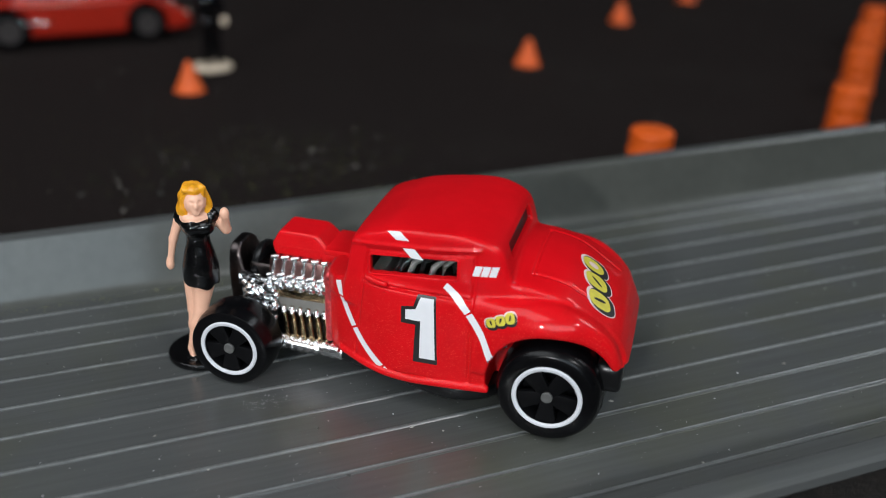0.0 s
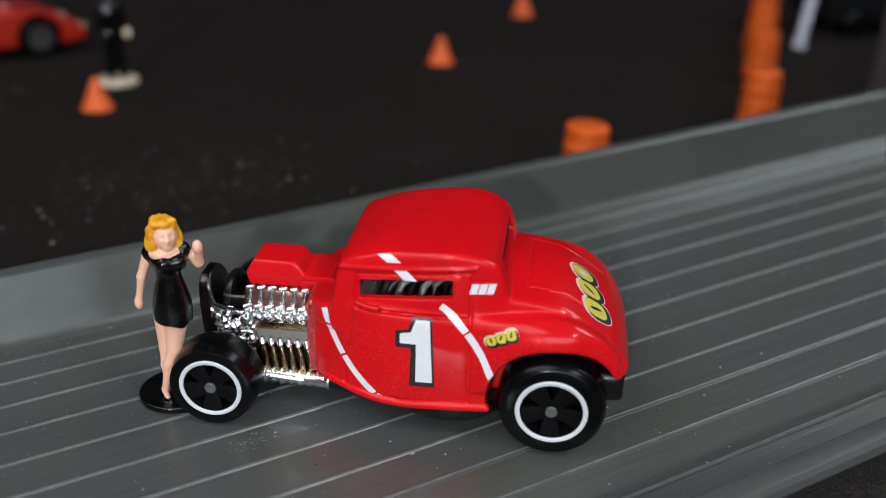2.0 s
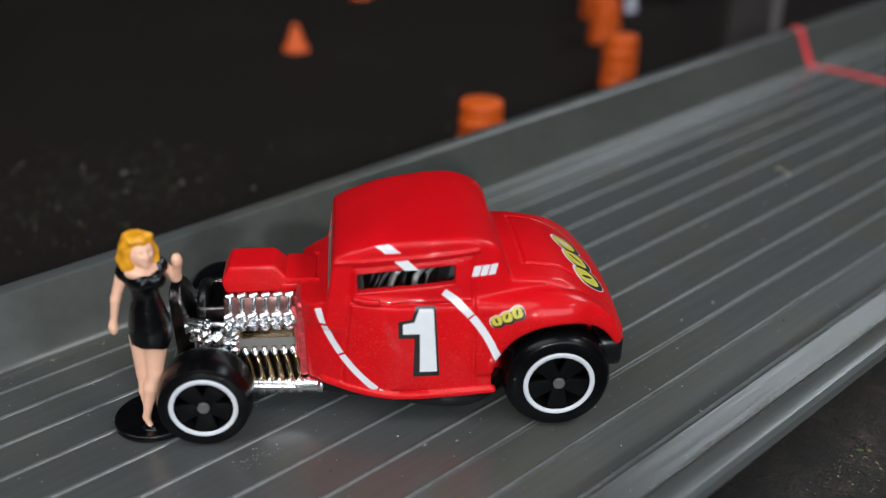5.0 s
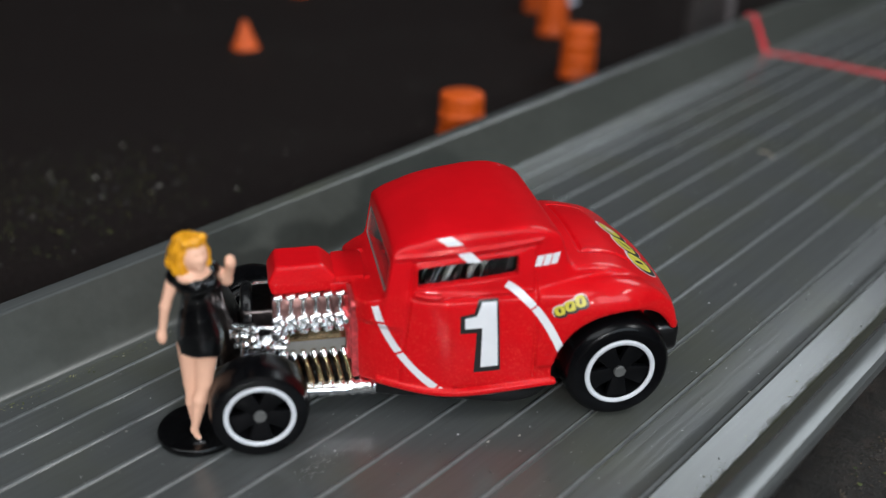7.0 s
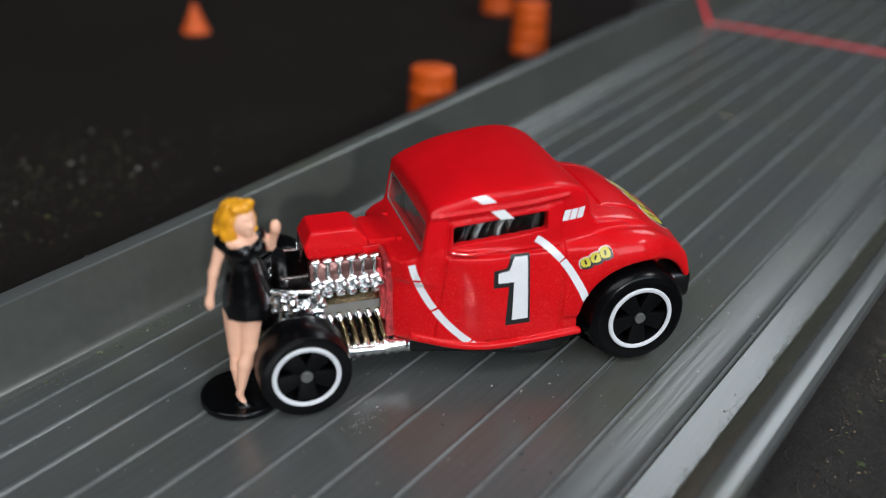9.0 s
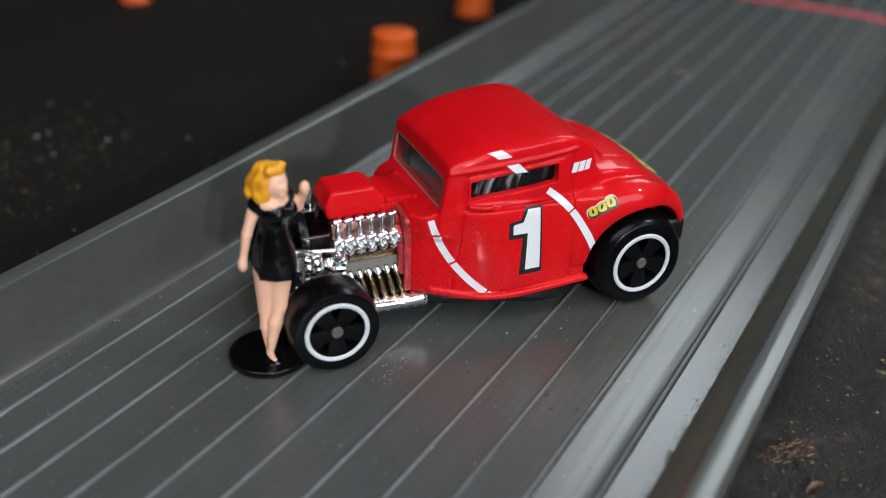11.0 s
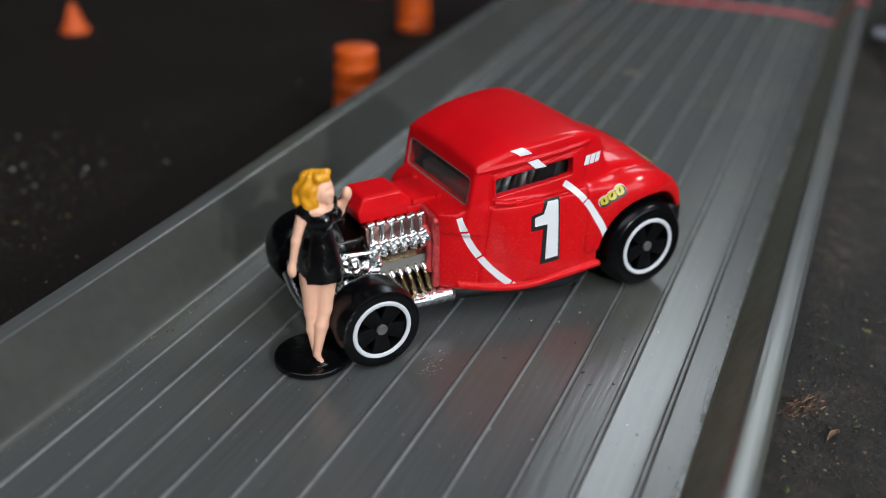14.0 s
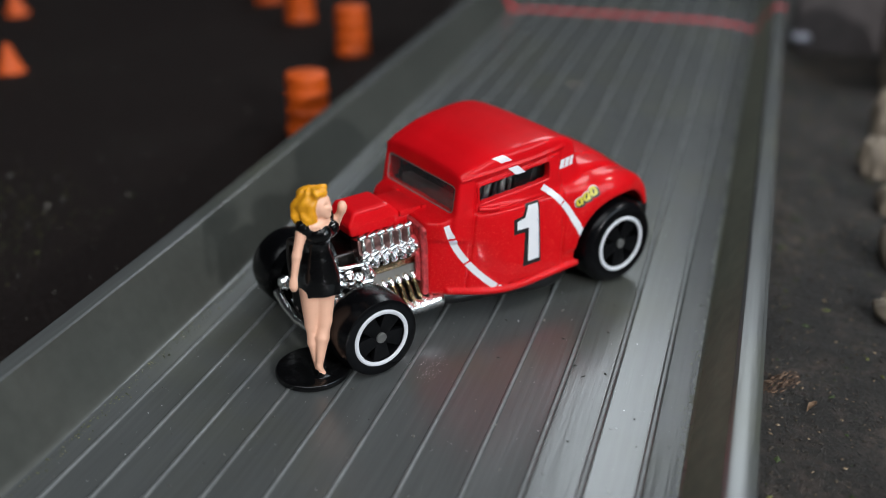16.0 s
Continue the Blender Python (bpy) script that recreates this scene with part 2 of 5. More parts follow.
# ---- mesh helpers (all shapes in millimetres) ----
def mesh_ob(name, verts, faces, mats, parent=None, label="", mat_ids=None, smooth=True, sharp=38):
    me = bpy.data.meshes.new(name)
    me.from_pydata((np.asarray(verts, float) * MM).tolist(), [], faces if isinstance(faces, list) else faces.tolist())
    mats = mats if isinstance(mats, (list, tuple)) else [mats]
    for m in mats:
        me.materials.append(m)
    if mat_ids is not None:
        me.polygons.foreach_set("material_index", np.asarray(mat_ids, np.int32))
    bm = bmesh.new()
    bm.from_mesh(me)
    bmesh.ops.recalc_face_normals(bm, faces=bm.faces)
    if smooth:
        for f in bm.faces:
            f.smooth = True
        for e in bm.edges:
            if len(e.link_faces) == 2 and e.calc_face_angle(0) > radians(sharp):
                e.smooth = False
    bm.to_mesh(me)
    bm.free()
    ob = new(name, me)
    if parent is not None:
        ob.parent = parent
    if label:
        ob["label"] = label
    return ob


def thing(name, m, label, category, group="", kind=""):
    ob = new(name)
    ob.empty_display_size = 0.005
    ob.matrix_world = m
    return tagged(ob, label, category, group, kind)


def mm_pose(x, y, z, rx=0, ry=0, rz=0):
    return pose(x * MM, y * MM, z * MM, rx, ry, rz)


def lathe(profile, seg=40, axis="z", at=(0, 0, 0), closed=False, caps=True):
    """Turns (radius, height) pairs round an axis."""
    v, f = [], []
    n = len(profile)
    for k in range(seg):
        a = 2 * math.pi * k / seg
        for r, h in profile:
            p = (r * math.cos(a), r * math.sin(a), h) if axis == "z" else (r * math.cos(a), h, r * math.sin(a)) if axis == "y" else (h, r * math.cos(a), r * math.sin(a))
            v.append([p[i] + at[i] for i in range(3)])
    for k in range(seg):
        for i in range(n if closed else n - 1):
            a, b = k * n, ((k + 1) % seg) * n
            f.append((a + i, b + i, b + (i + 1) % n, a + (i + 1) % n))
    if not closed and caps:
        if profile[0][0] > 0:
            f.append(tuple(k * n for k in range(seg)))
        if profile[-1][0] > 0:
            f.append(tuple(k * n + n - 1 for k in range(seg)))
    return v, f


def tube(points, r, seg=10, round_ends=True):
    """A rod through points, with slightly rounded ends."""
    pts = [Vector(p) for p in points]
    radii = [r] * len(pts)
    if round_ends:
        a, b = (pts[0] - pts[1]).normalized(), (pts[-1] - pts[-2]).normalized()
        pts = [pts[0] + a * r * 0.35] + pts + [pts[-1] + b * r * 0.35]
        radii = [r * 0.6] + radii + [r * 0.6]
    v, f = [], []
    up = Vector((0.13, 0.21, 0.97))
    for i, p in enumerate(pts):
        d = (pts[min(i + 1, len(pts) - 1)] - pts[max(i - 1, 0)]).normalized()
        s = d.cross(up).normalized()
        t = s.cross(d)
        for k in range(seg):
            a = 2 * math.pi * k / seg
            v.append(p + (s * math.cos(a) + t * math.sin(a)) * radii[i])
    for i in range(len(pts) - 1):
        for k in range(seg):
            f.append((i * seg + k, i * seg + (k + 1) % seg, (i + 1) * seg + (k + 1) % seg, (i + 1) * seg + k))
    f.append(tuple(range(seg)))
    f.append(tuple((len(pts) - 1) * seg + k for k in range(seg)))
    return v, f


def block(x0, x1, y0, y1, z0, z1, bevel=0.3, taper=0.0):
    """A box with bevelled edges; taper narrows its top."""
    bm = bmesh.new()
    bmesh.ops.create_cube(bm, size=1)
    for q in bm.verts:
        top = q.co.z > 0
        cx, cy = (x0 + x1) / 2, (y0 + y1) / 2
        k = 1 - taper if top else 1
        q.co = Vector((cx + (x1 - x0) / 2 * k * (1 if q.co.x > 0 else -1), cy + (y1 - y0) / 2 * k * (1 if q.co.y > 0 else -1), z1 if top else z0))
    if bevel:
        bmesh.ops.bevel(bm, geom=bm.edges[:], offset=bevel, segments=2, profile=0.6, affect="EDGES")
    v = [tuple(q.co) for q in bm.verts]
    bm.verts.index_update()
    f = [tuple(q.index for q in p.verts) for p in bm.faces]
    bm.free()
    return v, f


def joined(*shapes):
    v, f = [], []
    for a, b in shapes:
        n = len(v)
        v += [tuple(p) for p in a]
        f += [tuple(i + n for i in q) for q in b]
    return v, f


def moved(shape, m):
    return [tuple(m @ Vector(p)) for p in shape[0]], shape[1]


def nets(fn, lo, hi, h):
    """The surface fn = 0 (negative inside) as quads, by surface nets on a grid of step h."""
    n = [int(math.ceil((b - a) / h)) + 1 for a, b in zip(lo, hi)]
    grid = np.meshgrid(*[(lo[i] + h * np.arange(n[i])).astype(np.float32) for i in range(3)], indexing="ij")
    F = fn(*grid)
    cells = [k - 1 for k in n]
    acc, cnt, quads = np.zeros((cells[0] * cells[1] * cells[2], 3)), np.zeros(cells[0] * cells[1] * cells[2]), []
    flat = lambda c: (c[:, 0] * cells[1] + c[:, 1]) * cells[2] + c[:, 2]
    for a in range(3):
        s0, s1 = [slice(None)] * 3, [slice(None)] * 3
        s0[a], s1[a] = slice(0, -1), slice(1, None)
        f0, f1 = F[tuple(s0)], F[tuple(s1)]
        idx = np.argwhere((f0 < 0) != (f1 < 0))
        A, B = f0[tuple(idx.T)], f1[tuple(idx.T)]
        p = idx.astype(float)
        p[:, a] += A / (A - B)
        b, c = (a + 1) % 3, (a + 2) % 3
        ring, ok_all = [], np.ones(len(idx), bool)
        for db, dc in ((0, 0), (1, 0), (1, 1), (0, 1)):
            q = idx.copy()
            q[:, b] -= db
            q[:, c] -= dc
            ok = (q >= 0).all(1) & (q < np.array(cells)).all(1)
            w = flat(np.where(ok[:, None], q, 0))
            np.add.at(acc, w[ok], p[ok])
            np.add.at(cnt, w[ok], 1)
            ring.append(w)
            ok_all &= ok
        ring = np.stack(ring, 1)
        ring[A > 0] = ring[A > 0][:, ::-1]
        quads.append(ring[ok_all])
    quads = np.concatenate(quads)
    used = np.unique(quads)
    remap = np.zeros(len(cnt), np.int64)
    remap[used] = np.arange(len(used))
    return acc[used] / cnt[used][:, None] * h + np.array(lo), remap[quads]


def smin(a, b, k):
    h = np.clip(0.5 + 0.5 * (b - a) / k, 0, 1)
    return b + (a - b) * h - k * h * (1 - h)


def smax(a, b, k):
    return -smin(-a, -b, k)


def capsule(X, Y, Z, p, q, r0, r1=None):
    r1 = r0 if r1 is None else r1
    p, q = np.array(p, float), np.array(q, float)
    d = q - p
    t = np.clip(((X - p[0]) * d[0] + (Y - p[1]) * d[1] + (Z - p[2]) * d[2]) / max(d @ d, 1e-9), 0, 1)
    return np.sqrt((X - p[0] - t * d[0]) ** 2 + (Y - p[1] - t * d[1]) ** 2 + (Z - p[2] - t * d[2]) ** 2) - (r0 + (r1 - r0) * t)


def ellipsoid(X, Y, Z, c, r):
    k = np.sqrt(((X - c[0]) / r[0]) ** 2 + ((Y - c[1]) / r[1]) ** 2 + ((Z - c[2]) / r[2]) ** 2)
    return (k - 1) * min(r)


def rbox(a, b, ca, cb, ha, hb, r):
    """A rounded rectangle in two coordinates."""
    qa, qb = abs(a - ca) - ha + r, abs(b - cb) - hb + r
    return np.sqrt(np.maximum(qa, 0) ** 2 + np.maximum(qb, 0) ** 2) + np.minimum(np.maximum(qa, qb), 0) - r


# ---- the setting ----
GX, GZ = -0.034, -5.3          # the board falls away gently along the track


def ground_z(x):
    return GZ + GX * x


# the board: black sanded sheet, with an earthy verge along the track's near side
def sheet(name, x0, x1, y0, y1, nx, ny, lift, mat, rough_mm, label):
    xs, ys = np.linspace(x0, x1, nx), np.linspace(y0, y1, ny)
    v = [(x, y, ground_z(x) + lift + rough_mm * (noise.noise(Vector((x * 0.08, y * 0.08, 1.0))) + 0.5 * noise.noise(Vector((x * 0.3, y * 0.3, 5.0))))) for x in xs for y in ys]
    f = [(i * ny + j, (i + 1) * ny + j, (i + 1) * ny + j + 1, i * ny + j + 1) for i in range(nx - 1) for j in range(ny - 1)]
    return tagged(mesh_ob(name, v, f, mat), label, "ground", kind="structure")


sheet("ground", -700, 900, -700, 900, 60, 60, 0.0, GROUND, 0.0, "black sanded display board with pale grit")
sheet("verge_ground", -120, 420, -150, -62, 260, 60, 0.9, EARTH, 0.8, "dark earthy verge beside the grey track")

# unseen room shell added round the board, near black so reflections stay dark
for name, box in (("wall_west", (-1520, -1500, -1600, 1500, -320, 1500)), ("wall_east", (1700, 1720, -1600, 1500, -320, 1500)), ("wall_south", (-1500, 1700, -1620, -1600, -320, 1500)), ("wall_north", (-1500, 1700, 1500, 1520, -320, 1500))):
    tagged(mesh_ob(name, *block(*box, 0), ROOMWALL, smooth=False), "unseen near-black room wall, added for dark reflections", "wall", kind="structure")
tagged(mesh_ob("ceiling", *block(-1520, 1720, -1620, 1520, 1500, 1520, 0), ROOMWALL, smooth=False), "unseen near-black ceiling, added for dark reflections", "ceiling", kind="structure")
tagged(mesh_ob("floor", *block(-1520, 1720, -1620, 1520, -340, -320, 0), ROOMWALL, smooth=False), "unseen near-black room floor, added under the board", "floor", kind="structure")

# the track: a drawn grey section with a flared wall on either side and small beads along its floor
BEADS = (-8.3, -13.7, -19.2, -25.1, -31.6, -38.0, -44.9, -51.6, -57.8, -63.7, -69.7)


def floor_z(y):
    """The floor is level in the middle and falls to a shallow gutter along either wall."""
    return -0.55 * max(0, (y + 15.5) / 11.3) ** 3 - 1.9 * max(0, (-58.5 - y) / 15.3) ** 2


SINGLE = ((0.34, 0.0), (0.26, 0.095), (0.17, 0.165), (0.08, 0.2), (0.0, 0.21))
DOUBLE = ((0.46, 0.0), (0.40, 0.09), (0.32, 0.14), (0.24, 0.09), (0.18, 0.0), (0.0, -0.02))
FLOOR, last = [], -4.2
for y in BEADS + (-73.8,):
    bead = () if y == -73.8 else DOUBLE if y < -55 else SINGLE
    stop = y + (bead[0][0] if bead else 0)
    for t in (0.0, 0.25, 0.5, 0.75, 1.0):
        q = last + (stop - last) * t
        FLOOR.append((q, floor_z(q) - 0.045 * math.sin(math.pi * t)))
    FLOOR += [(y + q, floor_z(y) + h) for q, h in bead[1:]] + [(y - q, floor_z(y) + h) for q, h in bead[-2:0:-1]]
    last = y - (bead[0][0] if bead else 0)
FAR = [(3.6, 6.6), (3.55, 8.2), (3.3, 8.55), (2.4, 8.65), (1.0, 8.55), (0.75, 8.35), (0.35, 7.55), (-0.4, 6.0), (-1.5, 3.75), (-2.4, 1.9), (-3.1, 0.5), (-3.6, -0.2), (-3.95, -0.48)]
NEAR = [(-74.2, -1.6), (-74.7, -0.6), (-76.2, 2.2), (-77.7, 4.3), (-78.0, 4.9), (-78.5, 5.28), (-79.2, 5.36), (-80.1, 5.34), (-80.9, 5.16), (-81.4, 4.7), (-81.5, 3.5)]
TOP = FAR + FLOOR + NEAR


def widened(x, y):
    """The far wall runs very slightly apart from the near one."""
    return y + 0.0185 * max(x - 10, 0) * (y + 74) / 74


def track_piece(name, x0, x1, lift, label):
    under = [(-80.6, 3.4), (-77.6, 0.6), (-75.0, -3.4), (-3.2, -3.0), (-0.2, 2.4), (2.7, 6.6)]
    ring = [(y, z + lift) for y, z in TOP] + [(y, z + lift) for y, z in under]
    n, xs = len(ring), np.linspace(x0, x1, 24)
    v = [(x, widened(x, y), z) for x in xs for y, z in ring]
    f = [(i * n + j, (i + 1) * n + j, (i + 1) * n + (j + 1) % n, i * n + (j + 1) % n) for i in range(len(xs) - 1) for j in range(n)]
    f += [tuple(range(n)), tuple((len(xs) - 1) * n + j for j in range(n))]
    ids = []
    for q in f:
        y = sum(ring[i % n][0] for i in q) / len(q)
        top = max(i % n for i in q) < len(TOP)
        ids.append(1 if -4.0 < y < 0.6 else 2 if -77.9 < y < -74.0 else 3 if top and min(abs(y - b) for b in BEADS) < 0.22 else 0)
    return tagged(mesh_ob(name, v, f, [TRACK, FARFACE, GUTTER, WORN_LIT], mat_ids=ids, sharp=24), label, "track", kind="structure")


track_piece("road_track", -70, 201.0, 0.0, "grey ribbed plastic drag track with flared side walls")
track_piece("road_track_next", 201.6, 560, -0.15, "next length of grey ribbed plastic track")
n = len(TOP)
v = [(x, widened(x, y), z + lift) for x, lift in ((199.9, 0.02), (199.9, 0.12), (202.9, 0.12), (202.9, 0.02)) for y, z in TOP]
f = [(i * n + j, (i + 1) * n + j, (i + 1) * n + j + 1, i * n + j + 1) for i in range(3) for j in range(n - 1)]
tagged(mesh_ob("joint_tape", v, f, REDTAPE), "thin red tape over the track joint", "tape", kind="structure")
v = [(x, y, z) for x in (-66, 555) for y, z in ((-62, ground_z(x) - 0.5), (-14, ground_z(x) - 0.5), (-14, -3.0), (-62, -3.0))]
v = [(x, y, min(z, -3.0)) for x, y, z in v]
tagged(mesh_ob("track_trestle", v, [(0, 1, 2, 3), (4, 5, 6, 7), (0, 1, 5, 4), (1, 2, 6, 5), (2, 3, 7, 6), (3, 0, 4, 7)], SLATE), "dark packing under the track", "support", kind="structure")


# ---- the red hot rod ----
AXLE_R, FZ, RZ = 41.6, 5.55, 6.5
car = thing("toy_car", mm_pose(7.93, -24.67, 0, 0, 0, -36.6), "glossy red toy hot rod with exposed chrome engine on track", "toy car")


TABLES = {}


def table1(us, vs):
    """A smooth curve through pairs, as a dense table."""
    key = (tuple(us), tuple(vs))
    if key not in TABLES:
        x, y = np.array(us, float), np.array(vs, float)
        m = np.gradient(y, x)
        fine = np.linspace(x[0], x[-1], 600)
        k = np.clip(np.searchsorted(x, fine) - 1, 0, len(x) - 2)
        h = x[k + 1] - x[k]
        t = (fine - x[k]) / h
        val = (2 * t**3 - 3 * t**2 + 1) * y[k] + (t**3 - 2 * t**2 + t) * h * m[k] + (3 * t**2 - 2 * t**3) * y[k + 1] + (t**3 - t**2) * h * m[k + 1]
        TABLES[key] = (fine, val, np.gradient(val, fine))
    return TABLES[key]


def curve1(u, us, vs):
    t = table1(us, vs)
    return np.interp(u, t[0], t[1]).astype(np.float32)


def slope1(u, us, vs):
    t = table1(us, vs)
    return np.interp(u, t[0], t[2]).astype(np.float32)


DECK_U, DECK_Z = [33, 36.4, 39.5, 42.3, 44.6, 46.6, 48.3, 49.5, 50.2, 50.6, 50.8], [20.2, 20.1, 19.8, 19.05, 17.7, 16.3, 15.0, 13.4, 11.6, 9.8, 7.6]
FEND_U, FEND_Z = [31.5, 33, 34.3, 35.8, 37.5, 39.5, 41.8, 44, 46, 47.8, 49.0, 49.8], [8.55, 12.0, 14.5, 16.2, 17.25, 17.65, 17.5, 16.9, 15.8, 14.3, 12.7, 10.4]
ROOF_U, ROOF_Z = [13.6, 14.4, 15.2, 16, 17, 18.5, 20.4, 22.6, 25.1, 28, 31, 33, 34.3, 35.2, 36, 37], [18.1, 21.05, 22.2, 22.75, 23.3, 23.85, 24.5, 24.9, 25.1, 25.2, 24.9, 24.2, 23.45, 22.75, 21.7, 19.4]


def greenhouse(u, w, z):
    a = abs(w)
    side = a - (curve1(u, [14, 18.2, 22, 28.2, 33, 36.5], [8.9, 9.7, 10.2, 10.75, 10.4, 9.4]) - 0.065 * (z - 18))
    k = curve1(u, [14, 16, 20, 25, 30, 36], [0.55, 0.7, 0.8, 0.62, 0.35, 0.2])
    fall, lean = k * (0.0026 * a * a + 0.000097 * a ** 4), k * (0.0052 * a + 0.00039 * a ** 3)
    top = (z - curve1(u, ROOF_U, ROOF_Z) + fall) / np.sqrt(1 + slope1(u, ROOF_U, ROOF_Z) ** 2 * 0.9 + lean ** 2)
    d = smax(side, top, 0.7)
    d = smax(d, (14.6 + 0.17 * (z - 16.4) - u) * 0.97, 0.4)
    d = smax(d, (u - 35.3 + 0.28 * (z - 21)) * 0.96, 0.8)
    return smax(d, 13.0 - z, 0.3)


def body_shape(u, w, z):
    a = abs(w)
    width = curve1(u, [11.4, 12.0, 13.0, 15, 18, 21, 24, 28, 32, 34.7, 38], [6.5, 7.15, 8.0, 9.1, 10.5, 11.3, 11.55, 11.6, 11.8, 12.1, 12.2]) - 0.004 * np.maximum(z - 9, 0) ** 2 - 0.03 * np.maximum(7 - z, 0) ** 2
    tub = smax(a - width, z - curve1(u, [11.4, 14.4, 15.2, 16.6, 18, 39], [15.9, 16.4, 17.2, 18.2, 18.2, 18.2]) + 0.009 * a * a, np.where(u < 15, 0.7, 1.3))
    tub = smax(tub, curve1(u, [12.6, 16, 22, 30, 36], [4.9, 4.5, 3.9, 4.1, 4.8]) - z, 0.6)
    tub = smax(smax(tub, 11.6 - u, 0.4), u - 39, 0.5)
    deck = (z - curve1(u, DECK_U, DECK_Z) + 0.0135 * a * a) / np.sqrt(1 + slope1(u, DECK_U, DECK_Z) ** 2)
    deck = smax(deck, a - curve1(u, [33, 40, 46, 50, 51.5], [9.6, 9.5, 9.0, 8.5, 7.8]), 0.7)
    deck = smax(smax(deck, 9.7 - z, 0.5), 33.5 - u, 0.5)
    fend = (z - curve1(u, FEND_U, FEND_Z) + 0.22 * np.maximum(a - 10.2, 0) ** 2) / np.sqrt(1 + slope1(u, FEND_U, FEND_Z) ** 2)
    fend = smax(fend, a - curve1(u, [32, 36, 42, 47, 50.5], [12.1, 12.7, 13.1, 11.35, 10.3]), 1.1)
    fend = smax(smax(fend, np.where(u > 42, 9.9, 7.6) - z, 0.4), np.maximum(31.8 - u, u - 50.4), 0.6)
    d = smin(tub, smin(deck, fend, 0.4), 0.7)
    crown = np.clip(0.016 - 0.004 * (u - 11.5), 0.003, 0.017)
    cowl = smax(a - curve1(u, [11, 11.5, 12.3, 13, 14, 16, 17], [6.3, 6.75, 7.7, 8.3, 8.55, 8.9, 9.0]), z - 16.55 + crown * a * a - 0.1 * (u - 13), 0.4)
    cowl = smax(smax(smax(cowl, 13.2 - z, 0.4), 11.45 - u, 0.35), u - 17, 0.5)
    tongue = smax(smax(a - 3.0, z - 16.15 + 0.02 * a * a, 0.6), np.maximum(np.maximum(8.8 - u, u - 13), 13.4 - z), 0.3)
    cowl = smin(cowl, tongue, 0.4)
    d = smin(d, cowl, 0.5)
    d = smin(d, greenhouse(u, w, z), 0.5)
    # wheel arch
    d = smax(d, -smax(np.sqrt((u - AXLE_R) ** 2 + (z - 6.5) ** 2) - 7.9, 6.8 - a, 0.4), 0.5)
    return d


def grooves(u, w, z):
    """Distance to the engraved lines of door, belt and deck lid."""
    a = abs(w)
    front, rear = 15.9 + 0.125 * (z - 5.4), 31.5 + 0.0 * z
    inside = (u > front - 0.2) & (u < rear + 0.2)
    g = np.where((z > 5.0) & (z < 20.9 + 0.115 * (u - 18)), np.minimum(abs(u - front), abs(u - rear)), 9)
    g = np.minimum(g, np.where(inside, np.minimum(abs(z - 5.1), abs(z - 16.75)), 9))
    g = np.minimum(g, np.where(inside & (z > 16), abs(z - 20.95 - 0.115 * (u - 18)), 9))
    g = np.where(a > 6.5, g, 9)
    lid = np.where((u > 37.6) & (u < 48.0) & (z > 15), abs(a - (6.6 - 0.06 * (u - 38))), 9)
    lid = np.minimum(lid, np.where((a < 6.7) & (u > 37), abs(u - 37.9), 9))
    return np.minimum(g, lid)


def openings(u, w, z, more):
    """The side windows, windscreen and rear window."""
    a = abs(w)
    side = np.maximum(rbox(u, z - 0.115 * (u - 18), 23.75, 19.05, 5.6 + more, 1.18 + more, 0.35), 6.0 - a)
    screen = np.maximum(np.maximum(rbox(w, z, 0, 18.55, 8.0 + more, 1.82 + more, 0.6), u - 20), 13.9 + 0.17 * (z - 16.4) - u)
    back = np.maximum(rbox(w, z, 0, 21.75, 6.4 + more, 0.95 + more, 0.4), 32 - u)
    return side, screen, back


def car_body(u, w, z):
    d = body_shape(u, w, z)
    g = grooves(u, w, z)
    d = np.maximum(d, -np.maximum(g - 0.15, -(d + 0.26)))
    a = abs(w)
    drip = np.maximum(np.sqrt((z - 21.75 - 0.10 * (u - 18)) ** 2 + (greenhouse(u, w, z) * 0.8) ** 2) - 0.21, np.maximum(np.maximum(15.6 - u, u - 32.2), 6 - a))
    d = smin(d, drip, 0.2)
    side, screen, back = openings(u, w, z, 0.0)
    d = smax(d, -side, 0.25)
    d = smax(d, -screen, 0.25)
    d = smax(d, -back, 0.3)
    sill = np.sqrt((z - curve1(u, [12.6, 16, 22, 30, 36], [4.9, 4.5, 3.9, 4.1, 4.8]) - 0.75) ** 2 + (a - curve1(u, [12.6, 13.4, 15, 18, 21, 24, 28, 32, 34.7, 38], [7.7, 8.25, 9.1, 10.5, 11.3, 11.55, 11.6, 11.8, 12.1, 12.2]) + 0.1) ** 2) - 0.5
    d = smin(d, np.maximum(sill, np.maximum(13.4 - u, u - 34.2)), 0.25)
    cavity = np.maximum(greenhouse(u, w, z) + 1.15, 12.0 - z)
    return np.maximum(d, -cavity)


v, f = nets(car_body, (8.2, -13.6, 3.2), (52.0, 13.6, 27.6), 0.2)
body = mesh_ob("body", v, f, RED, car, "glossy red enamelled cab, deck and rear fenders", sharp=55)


def lining(u, w, z):
    g = greenhouse(u, w, z)
    d = np.maximum(np.maximum(g + 1.2, -(g + 1.55)), 12.6 - z)
    for cut in openings(u, w, z, 0.25):
        d = np.maximum(d, -cut)
    return d


v, f = nets(lining, (13.6, -11, 12.0), (37, 11, 27), 0.22)
mesh_ob("cabin_lining", v, f, DARKIN, car, "dark cabin lining", sharp=50)


